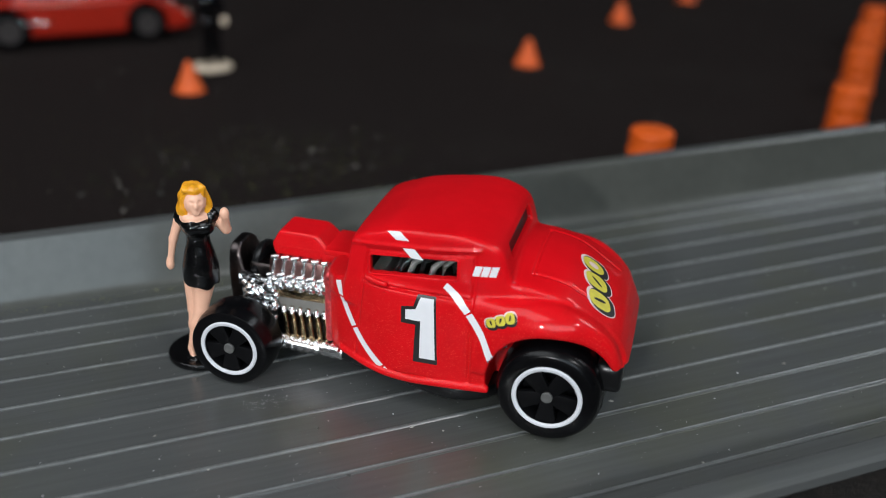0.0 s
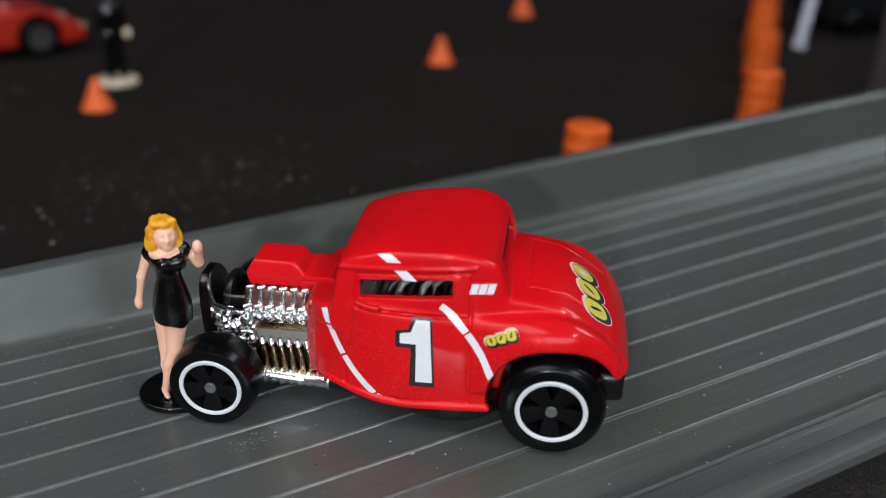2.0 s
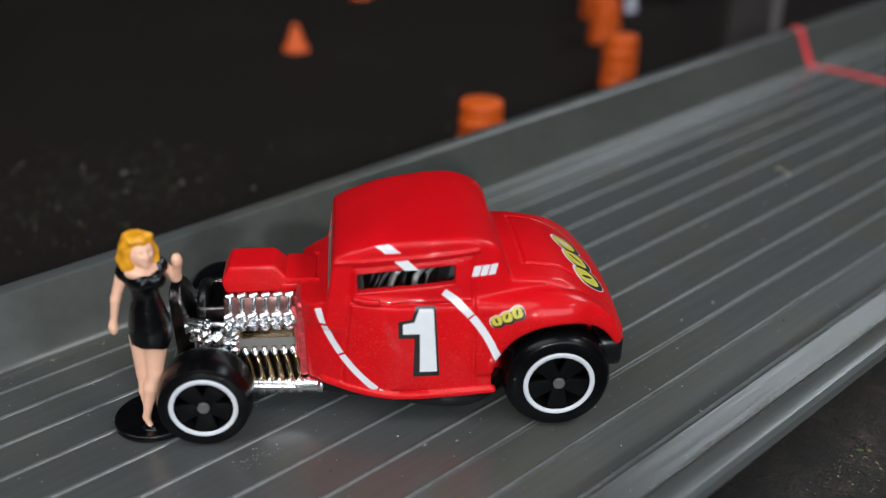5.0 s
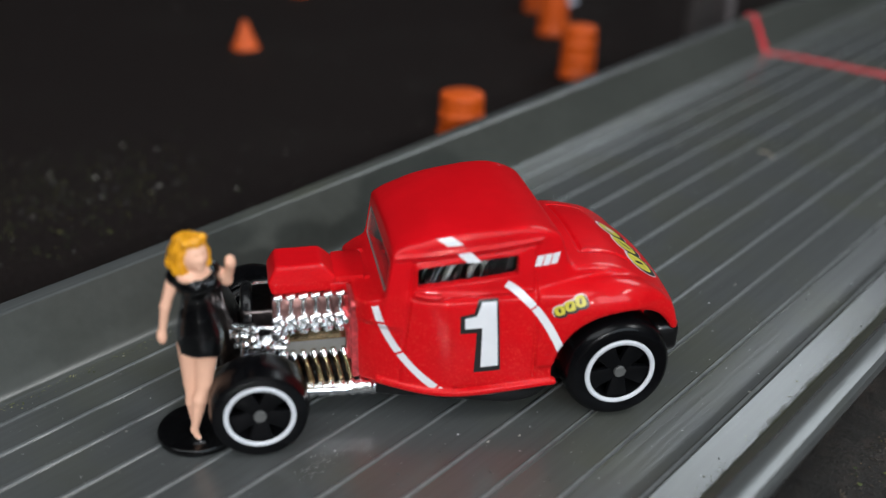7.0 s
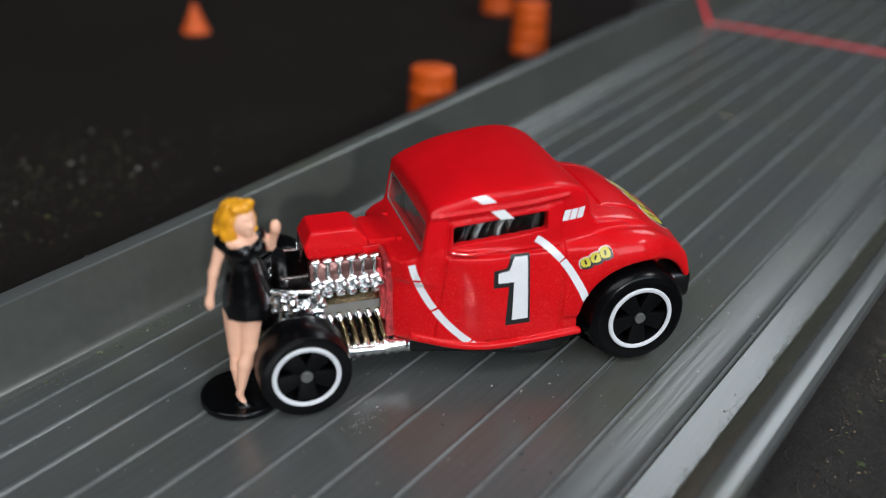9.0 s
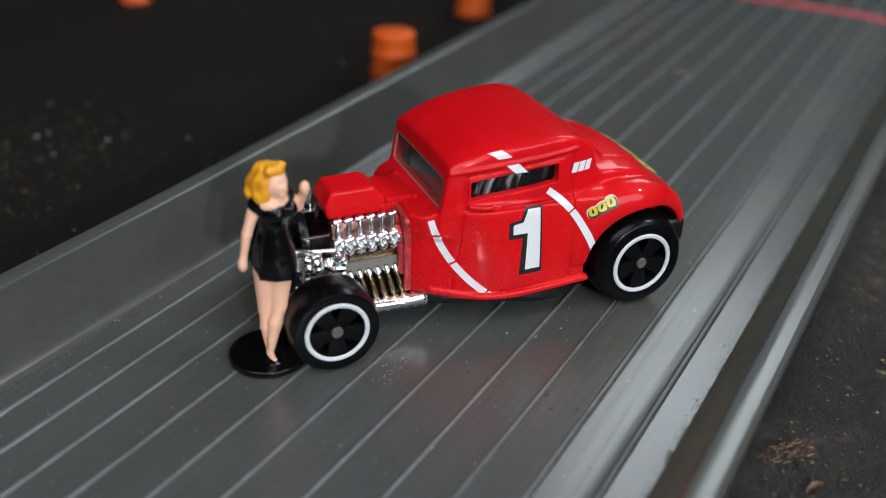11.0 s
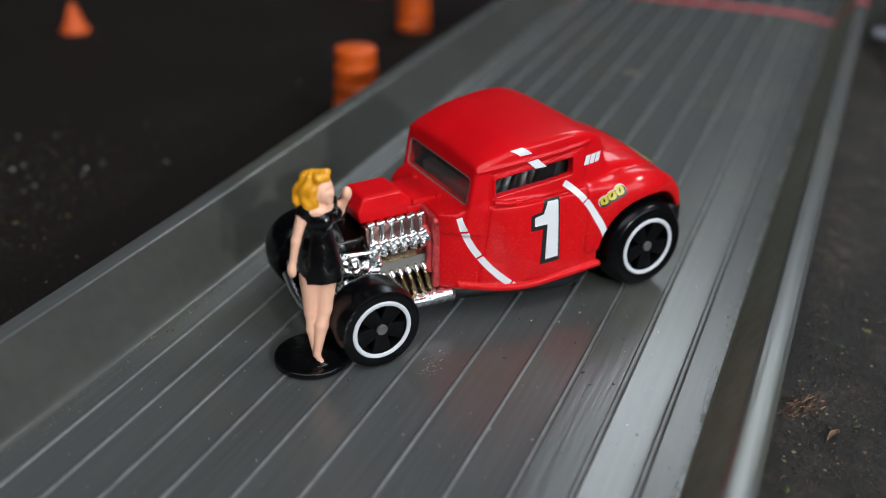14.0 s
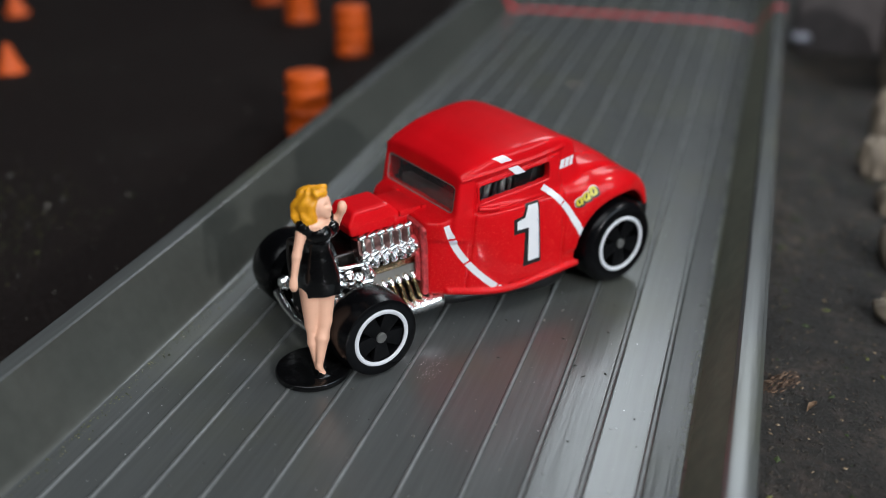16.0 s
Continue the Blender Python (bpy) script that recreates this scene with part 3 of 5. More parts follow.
def on_side(u, z, lift):
    """Points on the body's near side over (u, z)."""
    u, z = np.asarray(u, np.float32), np.asarray(z, np.float32)
    ws = np.arange(-14.0, -4.0, 0.05, dtype=np.float32)
    d = body_shape(u[:, None], ws[None, :], z[:, None])
    k = np.argmax(d < 0, 1).clip(1)
    i = np.arange(len(u))
    a, b = d[i, k - 1], d[i, k]
    w = ws[k - 1] + 0.05 * a / (a - b)
    return np.stack([u, w - lift, z], 1)


def on_top(u, w, lift):
    u, w = np.asarray(u, np.float32), np.asarray(w, np.float32)
    zs = np.arange(29.0, 8.0, -0.05, dtype=np.float32)
    d = body_shape(u[:, None], w[:, None], zs[None, :])
    k = np.argmax(d < 0, 1).clip(1)
    i = np.arange(len(u))
    a, b = d[i, k - 1], d[i, k]
    return np.stack([u, w, zs[k - 1] - 0.05 * a / (a - b) + lift], 1)


def on_edge(u, phi, lift):
    """Points round the near roof edge, at an angle over the level."""
    u, phi = np.asarray(u, np.float32), np.radians(np.asarray(phi, np.float32))
    rs = np.arange(7.0, 2.0, -0.03, dtype=np.float32)
    cw, cz = -np.cos(phi), np.sin(phi)
    d = body_shape(u[:, None], -6.0 + cw[:, None] * rs[None, :], 20.0 + cz[:, None] * rs[None, :])
    k = np.argmax(d < 0, 1).clip(1)
    i = np.arange(len(u))
    r = rs[k - 1] - 0.03 * d[i, k - 1] / (d[i, k - 1] - d[i, k]) + lift
    return np.stack([u, -6.0 + cw * r, 20.0 + cz * r], 1)


def patch(corners, n, m, project, lift):
    """A four-cornered print laid on the body."""
    s, t = np.meshgrid(np.linspace(0, 1, n), np.linspace(0, 1, m), indexing="ij")
    c = np.array(corners, float)
    p = ((1 - s)[..., None] * ((1 - t)[..., None] * c[0] + t[..., None] * c[3]) + s[..., None] * ((1 - t)[..., None] * c[1] + t[..., None] * c[2])).reshape(-1, 2)
    f = [(i * m + j, (i + 1) * m + j, (i + 1) * m + j + 1, i * m + j + 1) for i in range(n - 1) for j in range(m - 1)]
    return project(p[:, 0], p[:, 1], lift), f


def blob(c, ra, rb, turn, project, lift, power=2.6, rings=6, seg=36):
    """A rounded print laid on the body."""
    p, f = [c], []
    ca, sa = math.cos(radians(turn)), math.sin(radians(turn))
    for r in range(1, rings + 1):
        for k in range(seg):
            t = 2 * math.pi * k / seg
            x = math.copysign(abs(math.cos(t)) ** (2 / power), math.cos(t)) * ra * r / rings
            y = math.copysign(abs(math.sin(t)) ** (2 / power), math.sin(t)) * rb * r / rings
            p.append((c[0] + x * ca - y * sa, c[1] + x * sa + y * ca))
    f += [(0, 1 + k, 1 + (k + 1) % seg) for k in range(seg)]
    for r in range(rings - 1):
        for k in range(seg):
            a, b = 1 + r * seg, 1 + (r + 1) * seg
            f.append((a + k, b + k, b + (k + 1) % seg, a + (k + 1) % seg))
    p = np.array(p)
    return project(p[:, 0], p[:, 1], lift), f


def ribbon(p0, p1, p2, w0, w1, lift, t0=0.0, t1=1.0, n=22):
    """A curved stripe on the near side, between t0 and t1 of its curve."""
    pts = []
    for t in np.linspace(t0, t1, n):
        c = (1 - t) ** 2 * np.array(p0) + 2 * t * (1 - t) * np.array(p1) + t * t * np.array(p2)
        d = 2 * (1 - t) * (np.array(p1) - p0) + 2 * t * (np.array(p2) - p1)
        d = d / np.linalg.norm(d)
        s = np.array([-d[1], d[0]]) * (w0 + (w1 - w0) * t) / 2
        pts += [c + s, c + s / 3, c - s / 3, c - s]
    p = np.array(pts)
    return on_side(p[:, 0], p[:, 1], lift), [(4 * i + j, 4 * i + 4 + j, 4 * i + 5 + j, 4 * i + 1 + j) for i in range(n - 1) for j in range(3)]


for t0, t1 in ((0.0, 0.15), (0.17, 0.475), (0.495, 0.90), (0.92, 1.0)):
    mesh_ob("stripe", *ribbon((13.5, 15.5), (14.9, 9.2), (21.2, 4.5), 0.78, 0.95, 0.08, t0, t1), WHITE, body, "white painted stripe")
for t0, t1 in ((0.0, 0.37), (0.39, 1.0)):
    mesh_ob("stripe", *ribbon((28.0, 18.25), (32.6, 15.0), (34.9, 8.4), 0.88, 0.95, 0.05, t0, t1), WHITE, body, "white painted stripe")
mesh_ob("stripe", *patch(((20.2, 48), (21.9, 48), (23.2, 37), (21.5, 37)), 10, 12, on_edge, 0.05), WHITE, body, "white painted stripe")
mesh_ob("stripe", *patch(((22.3, 28), (23.9, 28), (25.2, 13), (23.6, 13)), 10, 12, on_edge, 0.2), WHITE, body, "white painted stripe")


# the race number, white on black
ink = [patch(((24.35, 7.35), (27.5, 7.35), (27.05, 16.7), (24.75, 16.7)), 10, 20, on_side, 0.03),
       patch(((22.7, 12.6), (25.2, 12.6), (25.2, 15.3), (22.7, 14.85)), 8, 8, on_side, 0.031),
       patch(((24.1, 14.6), (25.4, 14.6), (25.4, 16.7), (24.75, 16.7)), 6, 8, on_side, 0.032)]
mesh_ob("race_number_outline", *joined(*ink), INK, body, "black outline of the race number")
one = [patch(((25.15, 8.0), (27.2, 8.0), (26.8, 16.4), (25.25, 16.4)), 8, 20, on_side, 0.055),
       patch(((23.25, 13.2), (25.5, 13.2), (25.5, 14.95), (23.25, 14.5)), 8, 8, on_side, 0.056),
       patch(((24.55, 14.7), (25.6, 14.7), (25.6, 16.4), (25.15, 16.4)), 6, 8, on_side, 0.057)]
mesh_ob("race_number", *joined(*one), WHITE, body, "white race number 1")
# sponsor marks as plain shapes
for k, (du, dz) in enumerate(((-1.15, -0.58), (0.0, 0.0), (1.15, 0.56))):
    mesh_ob("side_badge_border", *blob((35.25 + du, 15.3 + dz), 0.88, 0.80, 17, on_side, 0.03 + 0.003 * k, 2.6, 4, 24), PINKISH, body, "pale border of the side badge")
    mesh_ob("side_badge_backing", *blob((35.33 + du, 15.2 + dz), 0.80, 0.72, 17, on_side, 0.045 + 0.003 * k, 2.6, 4, 24), INK, body, "black backing of the side badge")
    mesh_ob("side_badge", *blob((35.2 + du, 15.36 + dz), 0.60, 0.60, 17, on_side, 0.062, 3.0, 4, 20), YELLOW, body, "yellow badge ring")
    mesh_ob("side_badge_core", *blob((35.2 + du, 15.38 + dz), 0.13, 0.33, (25, -12, 0)[k], on_side, 0.08, 2.4, 3, 12), INK, body)
for k, (du, dw) in enumerate(((0.82, -3.1), (0.0, 0.0), (-0.82, 3.1))):
    u, w = 45.3 + du, -2.2 + dw
    mesh_ob("deck_badge_border", *blob((u + 0.1, w), 1.85, (1.95, 1.8, 1.95)[k], 15, on_top, 0.03 + 0.004 * k, 2.5), PINKISH, body, "pale border of the deck badge")
    mesh_ob("deck_badge_backing", *blob((u + 0.22, w), 1.62, (1.78, 1.7, 1.78)[k], 15, on_top, 0.05 + 0.004 * k, 2.5), INK, body, "black backing of the deck badge")
    mesh_ob("deck_badge", *blob((u - 0.08, w), 1.36, 1.36, 15, on_top, 0.08, (2.8, 2.8, 2.3)[k], 5, 24), YELLOW, body, "yellow badge ring")
    mesh_ob("deck_badge_core", *blob((u - 0.05, w), (0.8, 0.8, 0.62)[k], (0.24, 0.2, 0.55)[k], (30, -30, 15)[k], on_top, 0.10, 2.4, 4, 16), (INK, INK, PINKISH)[k], body)
for k in range(3):
    mesh_ob("quarter_mark", *patch(((31.2 + k * 0.98, 19.95), (32.05 + k * 0.98, 19.95), (32.4 + k * 0.98, 21.25), (31.55 + k * 0.98, 21.25)), 5, 5, on_side, 0.05), WHITE, body, "white printed bar")
grip = on_side([17.8, 18.3, 19.2, 20.1, 20.6], [17.35, 17.25, 17.1, 17.05, 17.1], 0.22)
v, f = tube([tuple(p) for p in grip], 0.36)
mesh_ob("door_handle", v, f, RED, body, "red door handle")

OVERSPRAY = grained("worn_red_overspray", (0.50, 0.055, 0.06), 0.30, 1500, 0.75, 0.35, 0.45)


def firewall_shape(u, w, z):
    """A plate under the cowl, arched over the engine bay on either side."""
    a = abs(w)
    rim = smax(a - 6.7, z - 15.75 + 0.015 * a * a, 0.8)
    plate = smax(smax(rim, np.maximum(11.05 - u, u - 11.9), 0.2), 5.0 - z, 0.3)
    bay = smax(smax(a - 5.5, z - 13.9 + 0.5 * np.maximum(a - 3.2, 0) ** 1.4, 0.6), u - 11.45, 0.2)
    lip = smax(smax(rim, -(rim + 0.6), 0.2), np.maximum(10.85 - u, u - 11.6), 0.2)
    return smin(smax(plate, -bay, 0.3), smax(lip, 5.0 - z, 0.3), 0.2)


v, f = nets(firewall_shape, (10.4, -7.6, 4.4), (12.6, 7.6, 16.6), 0.15)
mesh_ob("firewall", v, f, OVERSPRAY, body, "worn speckled red arched firewall", sharp=50)
for s in (-1, 1):
    mesh_ob("firewall_box", *block(10.3, 11.3, s * 3.5 - 0.65, s * 3.5 + 0.65, 13.1, 14.7, 0.25), OVERSPRAY, body)
mesh_ob("cowl_panel", *block(9.6, 13.3, -3.35, 3.35, 15.9, 16.78, 0.3), RED, body, "raised red cowl panel")
for s in (-1, 1):
    mesh_ob("cowl_tab", *block(12.9, 13.7, s * 3.4 - 0.35, s * 3.4 + 0.35, 16.2, 16.92, 0.25), RED, body)

# glass and cabin
def pane(name, quad, thick, parent, label, mat=None):
    p = [Vector(q) for q in quad]
    nrm = (p[1] - p[0]).cross(p[3] - p[0]).normalized() * thick
    v = p + [q + nrm for q in p]
    ob = mesh_ob(name, v, [(0, 1, 2, 3), (4, 5, 6, 7), (0, 1, 5, 4), (1, 2, 6, 5), (2, 3, 7, 6), (3, 0, 4, 7)], mat or GLASS, parent, label, smooth=False)
    ob.visible_shadow = False
    return ob


pane("windscreen", ((14.72, -8.3, 15.8), (14.72, 8.3, 15.8), (15.54, 8.3, 20.7), (15.54, -8.3, 20.7)), 0.25, car, "smoked clear windscreen")
pane("rear_window", ((34.5, -6.7, 20.5), (34.5, 6.7, 20.5), (33.9, 6.7, 22.9), (33.9, -6.7, 22.9)), 0.25, car, "dark glossy rear window", BLACK)
for s in (-1, 1):
    pane("side_window", ((17.4, s * 8.35, 17.6), (30.2, s * 9.6, 18.4), (30.2, s * 9.4, 21.6), (17.4, s * 8.2, 20.8)), 0.2, car, "clear side window", CLEAR)
def rounded_loop(cx, cz, hx, hz, r, n=5):
    """A closed loop of points round a rounded rectangle."""
    p = []
    for sx, sz, a0 in ((1, 1, 0), (-1, 1, 90), (-1, -1, 180), (1, -1, 270)):
        for k in range(n):
            a = radians(a0 + 90 * k / (n - 1))
            p.append((cx + sx * (hx - r) + r * math.cos(a), cz + sz * (hz - r) + r * math.sin(a)))
    return p + [p[0], p[1]]


loop = rounded_loop(0, 18.55, 8.02, 1.84, 0.6)
mesh_ob("windscreen_seal", *tube([(14.75 + 0.17 * (z - 16.4), w, z) for w, z in loop], 0.11, 8, False), PANEL, car, "thin grey windscreen seal")
loop = rounded_loop(23.75, 19.05, 5.76, 1.35, 0.45)
edge = on_side([p[0] for p in loop], [p[1] + 0.115 * (p[0] - 18) for p in loop], -0.08)
for s in (-1, 1):
    mesh_ob("window_frame", *tube([(p[0], p[1] * -s, p[2]) for p in edge], 0.2, 8, False), RED, body, "raised red window frame")
mesh_ob("cabin_floor", *block(16, 35, -9, 9, 11.9, 12.6, 0.2), DARKIN, car, "dark cabin moulding")
for s in (-1, 1):
    mesh_ob("seat", *joined(block(23.5, 29, s * 4.6 - 3, s * 4.6 + 3, 12.6, 14.6, 0.6), moved(block(-1, 1, -3, 3, 0, 7.4, 0.7), Matrix.Translation((28.6, s * 4.6, 13.2)) @ Euler((0, radians(12), 0)).to_matrix().to_4x4())), DARKIN, car, "dark ribbed bucket seat")
    for k in range(6):
        mesh_ob("roll_bar", *tube([(20.4 + 1.45 * k, s * (5.9 - 0.2 * (k % 3)), 15.6 + 0.25 * (k % 2)), (21.3 + 1.3 * k, s * 5.4, 17.6 + 0.3 * (k % 3)), (23.0 + 1.2 * k, s * 4.2, 18.7)], 0.36 + 0.08 * (k % 2)), PANEL if k in (1, 3, 4) else DARKIN, car, "dull bar inside the cab")
mesh_ob("dashboard", *block(17.2, 19, -8, 8, 14.5, 16.8, 0.5), PANEL, car, "grey dashboard")
mesh_ob("steering_wheel", *moved(lathe([(1.5 + 0.25 * math.cos(a), 0.25 * math.sin(a)) for a in np.linspace(0, 2 * math.pi, 9)[:-1]], 20, closed=True), Matrix.Translation((20.4, -4.4, 16.9)) @ Euler((0, radians(-62), 0)).to_matrix().to_4x4()), DARKIN, car)

# chassis
def chassis(u, w, z):
    a = abs(w)
    d = smax(a - curve1(u, [-3, 2, 8, 13, 20, 34, 37, 50], [3.0, 3.4, 4.4, 7.0, 9.2, 9.9, 6.6, 6.6]), abs(z - 3.6) - 1.0, 0.6)
    d = smax(d, np.maximum(-2.6 - u, u - 48), 0.5)
    tail = smax(smax(abs(u - 48.4) - 1.6, abs(z - 8.6) - 1.9, 0.6), a - 10.6, 1.0)
    # Black inner block added so the rear wheel arches look dark.
    arch_fill = smax(smax(abs(u - 41.5) - 6.4, abs(z - 7) - 6.2, 0.5), a - 6.7, 0.5)
    return smin(smin(d, tail, 0.4), arch_fill, 0.4)


v, f = nets(chassis, (-4, -12, 1.6), (51.5, 12, 16), 0.35)
mesh_ob("chassis", v, f, BLACK, car, "black plastic chassis with rear valance and added arch fill")


def wheel(name, u, s, r, face, ring_out, ring_in, wide, rz, label):
    hub = thing(name, Matrix.Identity(4), label, "")
    hub.parent = car
    hub.matrix_basis = mm_pose(u, s * 13.35, rz, 0, 0, 0 if s < 0 else 180)
    prof = [(ring_out - 0.15, 0.6), (ring_out, 0.08), (face - 0.35, 0.0), (face - 0.05, 0.12), (r - 0.22, 0.75), (r - 0.02, 1.4), (r, 2.2), (r, wide - 1.2), (r - 0.1, wide - 0.6), (face - 0.2, wide), (ring_in, wide), (ring_in, 2.9), (ring_in + 0.05, 0.6)]
    mesh_ob("tyre", *lathe(prof, 64, "y", closed=True), TYRE, hub, "glossy black tyre")
    mesh_ob("rim_ring", *lathe([(ring_in, 0.35), (ring_in + 0.05, -0.04), (ring_in + 0.16, -0.12), (ring_out - 0.14, -0.12), (ring_out, 0.0), (ring_out - 0.02, 0.35)], 64, "y", closed=True), RINGWHITE, hub, "white rim ring")
    mesh_ob("rim", *lathe([(ring_in + 0.02, 0.1), (ring_in - 0.1, 0.7), (ring_in - 0.35, 2.6), (0.6, 2.8), (0.0, 2.8)], 48, "y", caps=False), DISH, hub, "black dished rim")
    for k in range(5):
        a = 72 * k + 18
        sp = joined(block(0.5, ring_in - 0.02, -1.0, 1.0, -0.5, 0.35, 0.3))
        vv = [((q[0]), (q[1] * (0.62 + 0.75 * q[0] / ring_in)), q[2]) for q in sp[0]]
        m = Euler((0, radians(a), 0)).to_matrix().to_4x4() @ Matrix.Translation((0, 0.75, 0)) @ Euler((radians(-90), 0, 0)).to_matrix().to_4x4()
        mesh_ob("spoke", *moved((vv, sp[1]), m), DISH, hub)
    mesh_ob("hub_cap", *lathe([(1.1, 1.4), (1.05, 0.45), (0.85, 0.25), (0.0, 0.25)], 24, "y"), DISH, hub)
    mesh_ob("axle_end", *lathe([(0.72, 0.6), (0.72, 0.02), (0.64, -0.06), (0.0, -0.06)], 20, "y"), AXLE, hub, "dull steel axle end")
    return hub


for s in (-1, 1):
    wheel("front_wheel", 0, s, FZ, 5.25, 3.95, 3.35, 5.2, FZ, "black front wheel with white rim ring")
    wheel("rear_wheel", AXLE_R, s, RZ, 5.85, 4.3, 3.68, 5.9, RZ, "larger black rear wheel with white rim ring")
for u, z in ((0, FZ), (AXLE_R, RZ)):
    mesh_ob("axle", *tube([(u, -11, z), (u, 11, z)], 0.5), STEEL, car)

# engine
engine = thing("engine", Matrix.Identity(4), "bright chrome engine block with headers", "")
engine.parent = car


def engine_block(u, w, z):
    a = abs(w)
    d = smax(smax(abs(u - 5.6) - 7.0, abs(z - 8.6) - 4.6, 0.5), a - curve1(z, [4, 9, 13.5], [2.7, 3.2, 3.4]), 0.5)
    oil = smax(smax(abs(u - 5.5) - 5.5, abs(z - 3.6) - 1.2, 0.5), a - 2.8, 0.5)
    nose = np.sqrt((z - 8.2) ** 2 + w ** 2) - 2.9
    nose = smax(nose, abs(u + 1.6) - 1.3, 0.4)
    return smin(smin(d, oil, 0.5), nose, 0.5)


v, f = nets(engine_block, (-3.4, -5.4, 2.0), (13.2, 5.4, 14), 0.3)
mesh_ob("engine_block", v, f, DARKCHROME, engine, "engine block, chrome darkened in colour between the parts")
rng = random.Random(4)
for s in (-1, 1):
    # cylinder head with upright fins
    tilt = Matrix.Translation((0, s * 3.95, 12.1)) @ Euler((radians(s * 10), 0, 0)).to_matrix().to_4x4()
    mesh_ob("cylinder_head", *moved(block(2.2, 10.5, -1.0, 1.0, -0.4, 2.75, 0.25), tilt), DUSKY, engine, "tarnished pinkish cylinder head")
    for k in range(6):
        u = 2.8 + 1.42 * k
        mesh_ob("head_fin", *moved(tube([(u, s * 0.95, 0.0), (u + 0.1, s * 1.12, 1.5), (u + 0.25, s * 0.95, 2.8)], 0.30, 10), tilt), CHROME, engine)
        mesh_ob("head_bolt", *moved(tube([(u - 0.22, s * 0.85, 2.82), (u + 0.62, s * 0.85, 2.98)], 0.40, 12), tilt), CHROME, engine)
        mesh_ob("head_nut", *moved(tube([(u - 0.45, s * 1.5, 0.42), (u + 0.42, s * 1.45, 0.72)], 0.46, 12), tilt), CHROME, engine)
    for k in range(6):
        u = 2.6 + 1.42 * k
        mesh_ob("spark_plug", *joined(tube([(u, s * 3.9, 12.2), (u + 0.2, s * 5.75, 11.5)], 0.62, 10), tube([(u - 0.1, s * 5.25, 12.1), (u - 0.1, s * 6.15, 11.8)], 0.4, 8)), CHROME, engine)
        mesh_ob("rocker_nut", *tube([(u + 0.7, s * 4.9, 12.2), (u + 0.8, s * 6.0, 12.4)], 0.45, 8), CHROME, engine)
    # side plate and headers
    mesh_ob("side_plate", *moved(block(2.6, 10.9, -0.35, 0.35, -0.75, 0.75, 0.25), Matrix.Translation((0, s * 4.95, 10.3)) @ Euler((radians(s * -20), 0, 0)).to_matrix().to_4x4()), GOLD, engine, "brassy side plate")
    mesh_ob("side_panel", *moved(block(2.9, 10.9, -0.3, 0.3, -1.05, 1.05, 0.12), Matrix.Translation((0, s * 4.65, 8.7)) @ Euler((radians(s * 10), 0, 0)).to_matrix().to_4x4()), PANEL, engine, "dull grey side panel")
    for k in range(6):
        u = 4.3 + 1.17 * k
        mesh_ob("header_pipe", *tube([(u - 0.4, s * 3.9, 8.5), (u - 0.05, s * 4.9, 8.1), (u + 0.4, s * 5.5, 6.2), (u + 0.8, s * 5.9, 4.0)], 0.42, 10), GOLD, engine, "thin brassy exhaust header pipe")
        mesh_ob("header_flange", *tube([(u - 0.12, s * 5.0, 8.1), (u + 0.06, s * 5.35, 7.5)], 0.44, 12), CHROME, engine)
    mesh_ob("starter_motor", *block(2.0, 3.7, s * 4.9 - 0.7, s * 4.9 + 0.7, 6.6, 8.8, 0.4), BLACK, engine, "small black starter box")
    mesh_ob("side_pipe", *tube([(4.2, s * 6.2, 3.6), (9, s * 6.6, 3.7), (13.1, s * 7.5, 4.1)], 0.85, 12), CHROME, engine, "chrome side pipe")
    for k in range(8):
        u = 4.8 + 1.2 * k
        mesh_ob("pipe_collar", *lathe([(0.5, -0.42), (1.1, -0.3), (1.2, 0.0), (1.1, 0.3), (0.5, 0.42)], 14, "x", (u, s * (6.2 + 0.1 * k), 3.6 + 0.03 * k)), CHROME, engine)
    mesh_ob("arched_pipe", *tube([(10.6, s * 4.1, 13.0), (10.6, s * 4.7, 13.2), (10.7, s * 5.2, 12.6), (10.9, s * 5.4, 11.6), (10.95, s * 5.5, 9.4), (11.0, s * 5.5, 7.2)], 0.55, 12), OVERSPRAY, engine, "worn speckled red arched pipe")
    # front dress: pulleys, hoses and brackets
    for k in range(20):
        u, w, z = -1.8 + 4.6 * rng.random(), s * (2.6 + 3.2 * rng.random()), 5.4 + 5.9 * rng.random()
        r = rng.uniform(0.55, 0.85)
        mesh_ob("front_cap", *lathe([(0.0, -r), (r * 0.5, -r * 0.87), (r * 0.87, -r * 0.5), (r, 0.0), (r * 0.87, r * 0.5), (r * 0.5, r * 0.87), (0.0, r)], 14, "y", (-1.6 + 5.4 * rng.random(), s * (3.6 + 2.4 * rng.random()), 5.6 + 5.6 * rng.random())), CHROME, engine)
        mesh_ob("front_fitting", *joined(tube([(u, w, z), (u + rng.uniform(-1, 1), w + s * rng.uniform(0.2, 1.2), z + rng.uniform(-0.8, 0.8))], 0.5 + 0.35 * rng.random(), 10)), CHROME, engine)
    for k in range(14):
        u, z = -0.9 + 1.25 * (k % 4) + rng.uniform(-0.3, 0.3), 6.6 + 1.5 * (k // 4) + rng.uniform(-0.35, 0.35)
        w, r = 5.3 + rng.uniform(-0.5, 0.4), rng.uniform(0.42, 0.62)
        mesh_ob("front_bolt", *tube([(u - 0.35, s * w, z), (u + 0.3, s * (w + 0.15), z + rng.uniform(-0.3, 0.3))], r, 12), CHROME, engine)
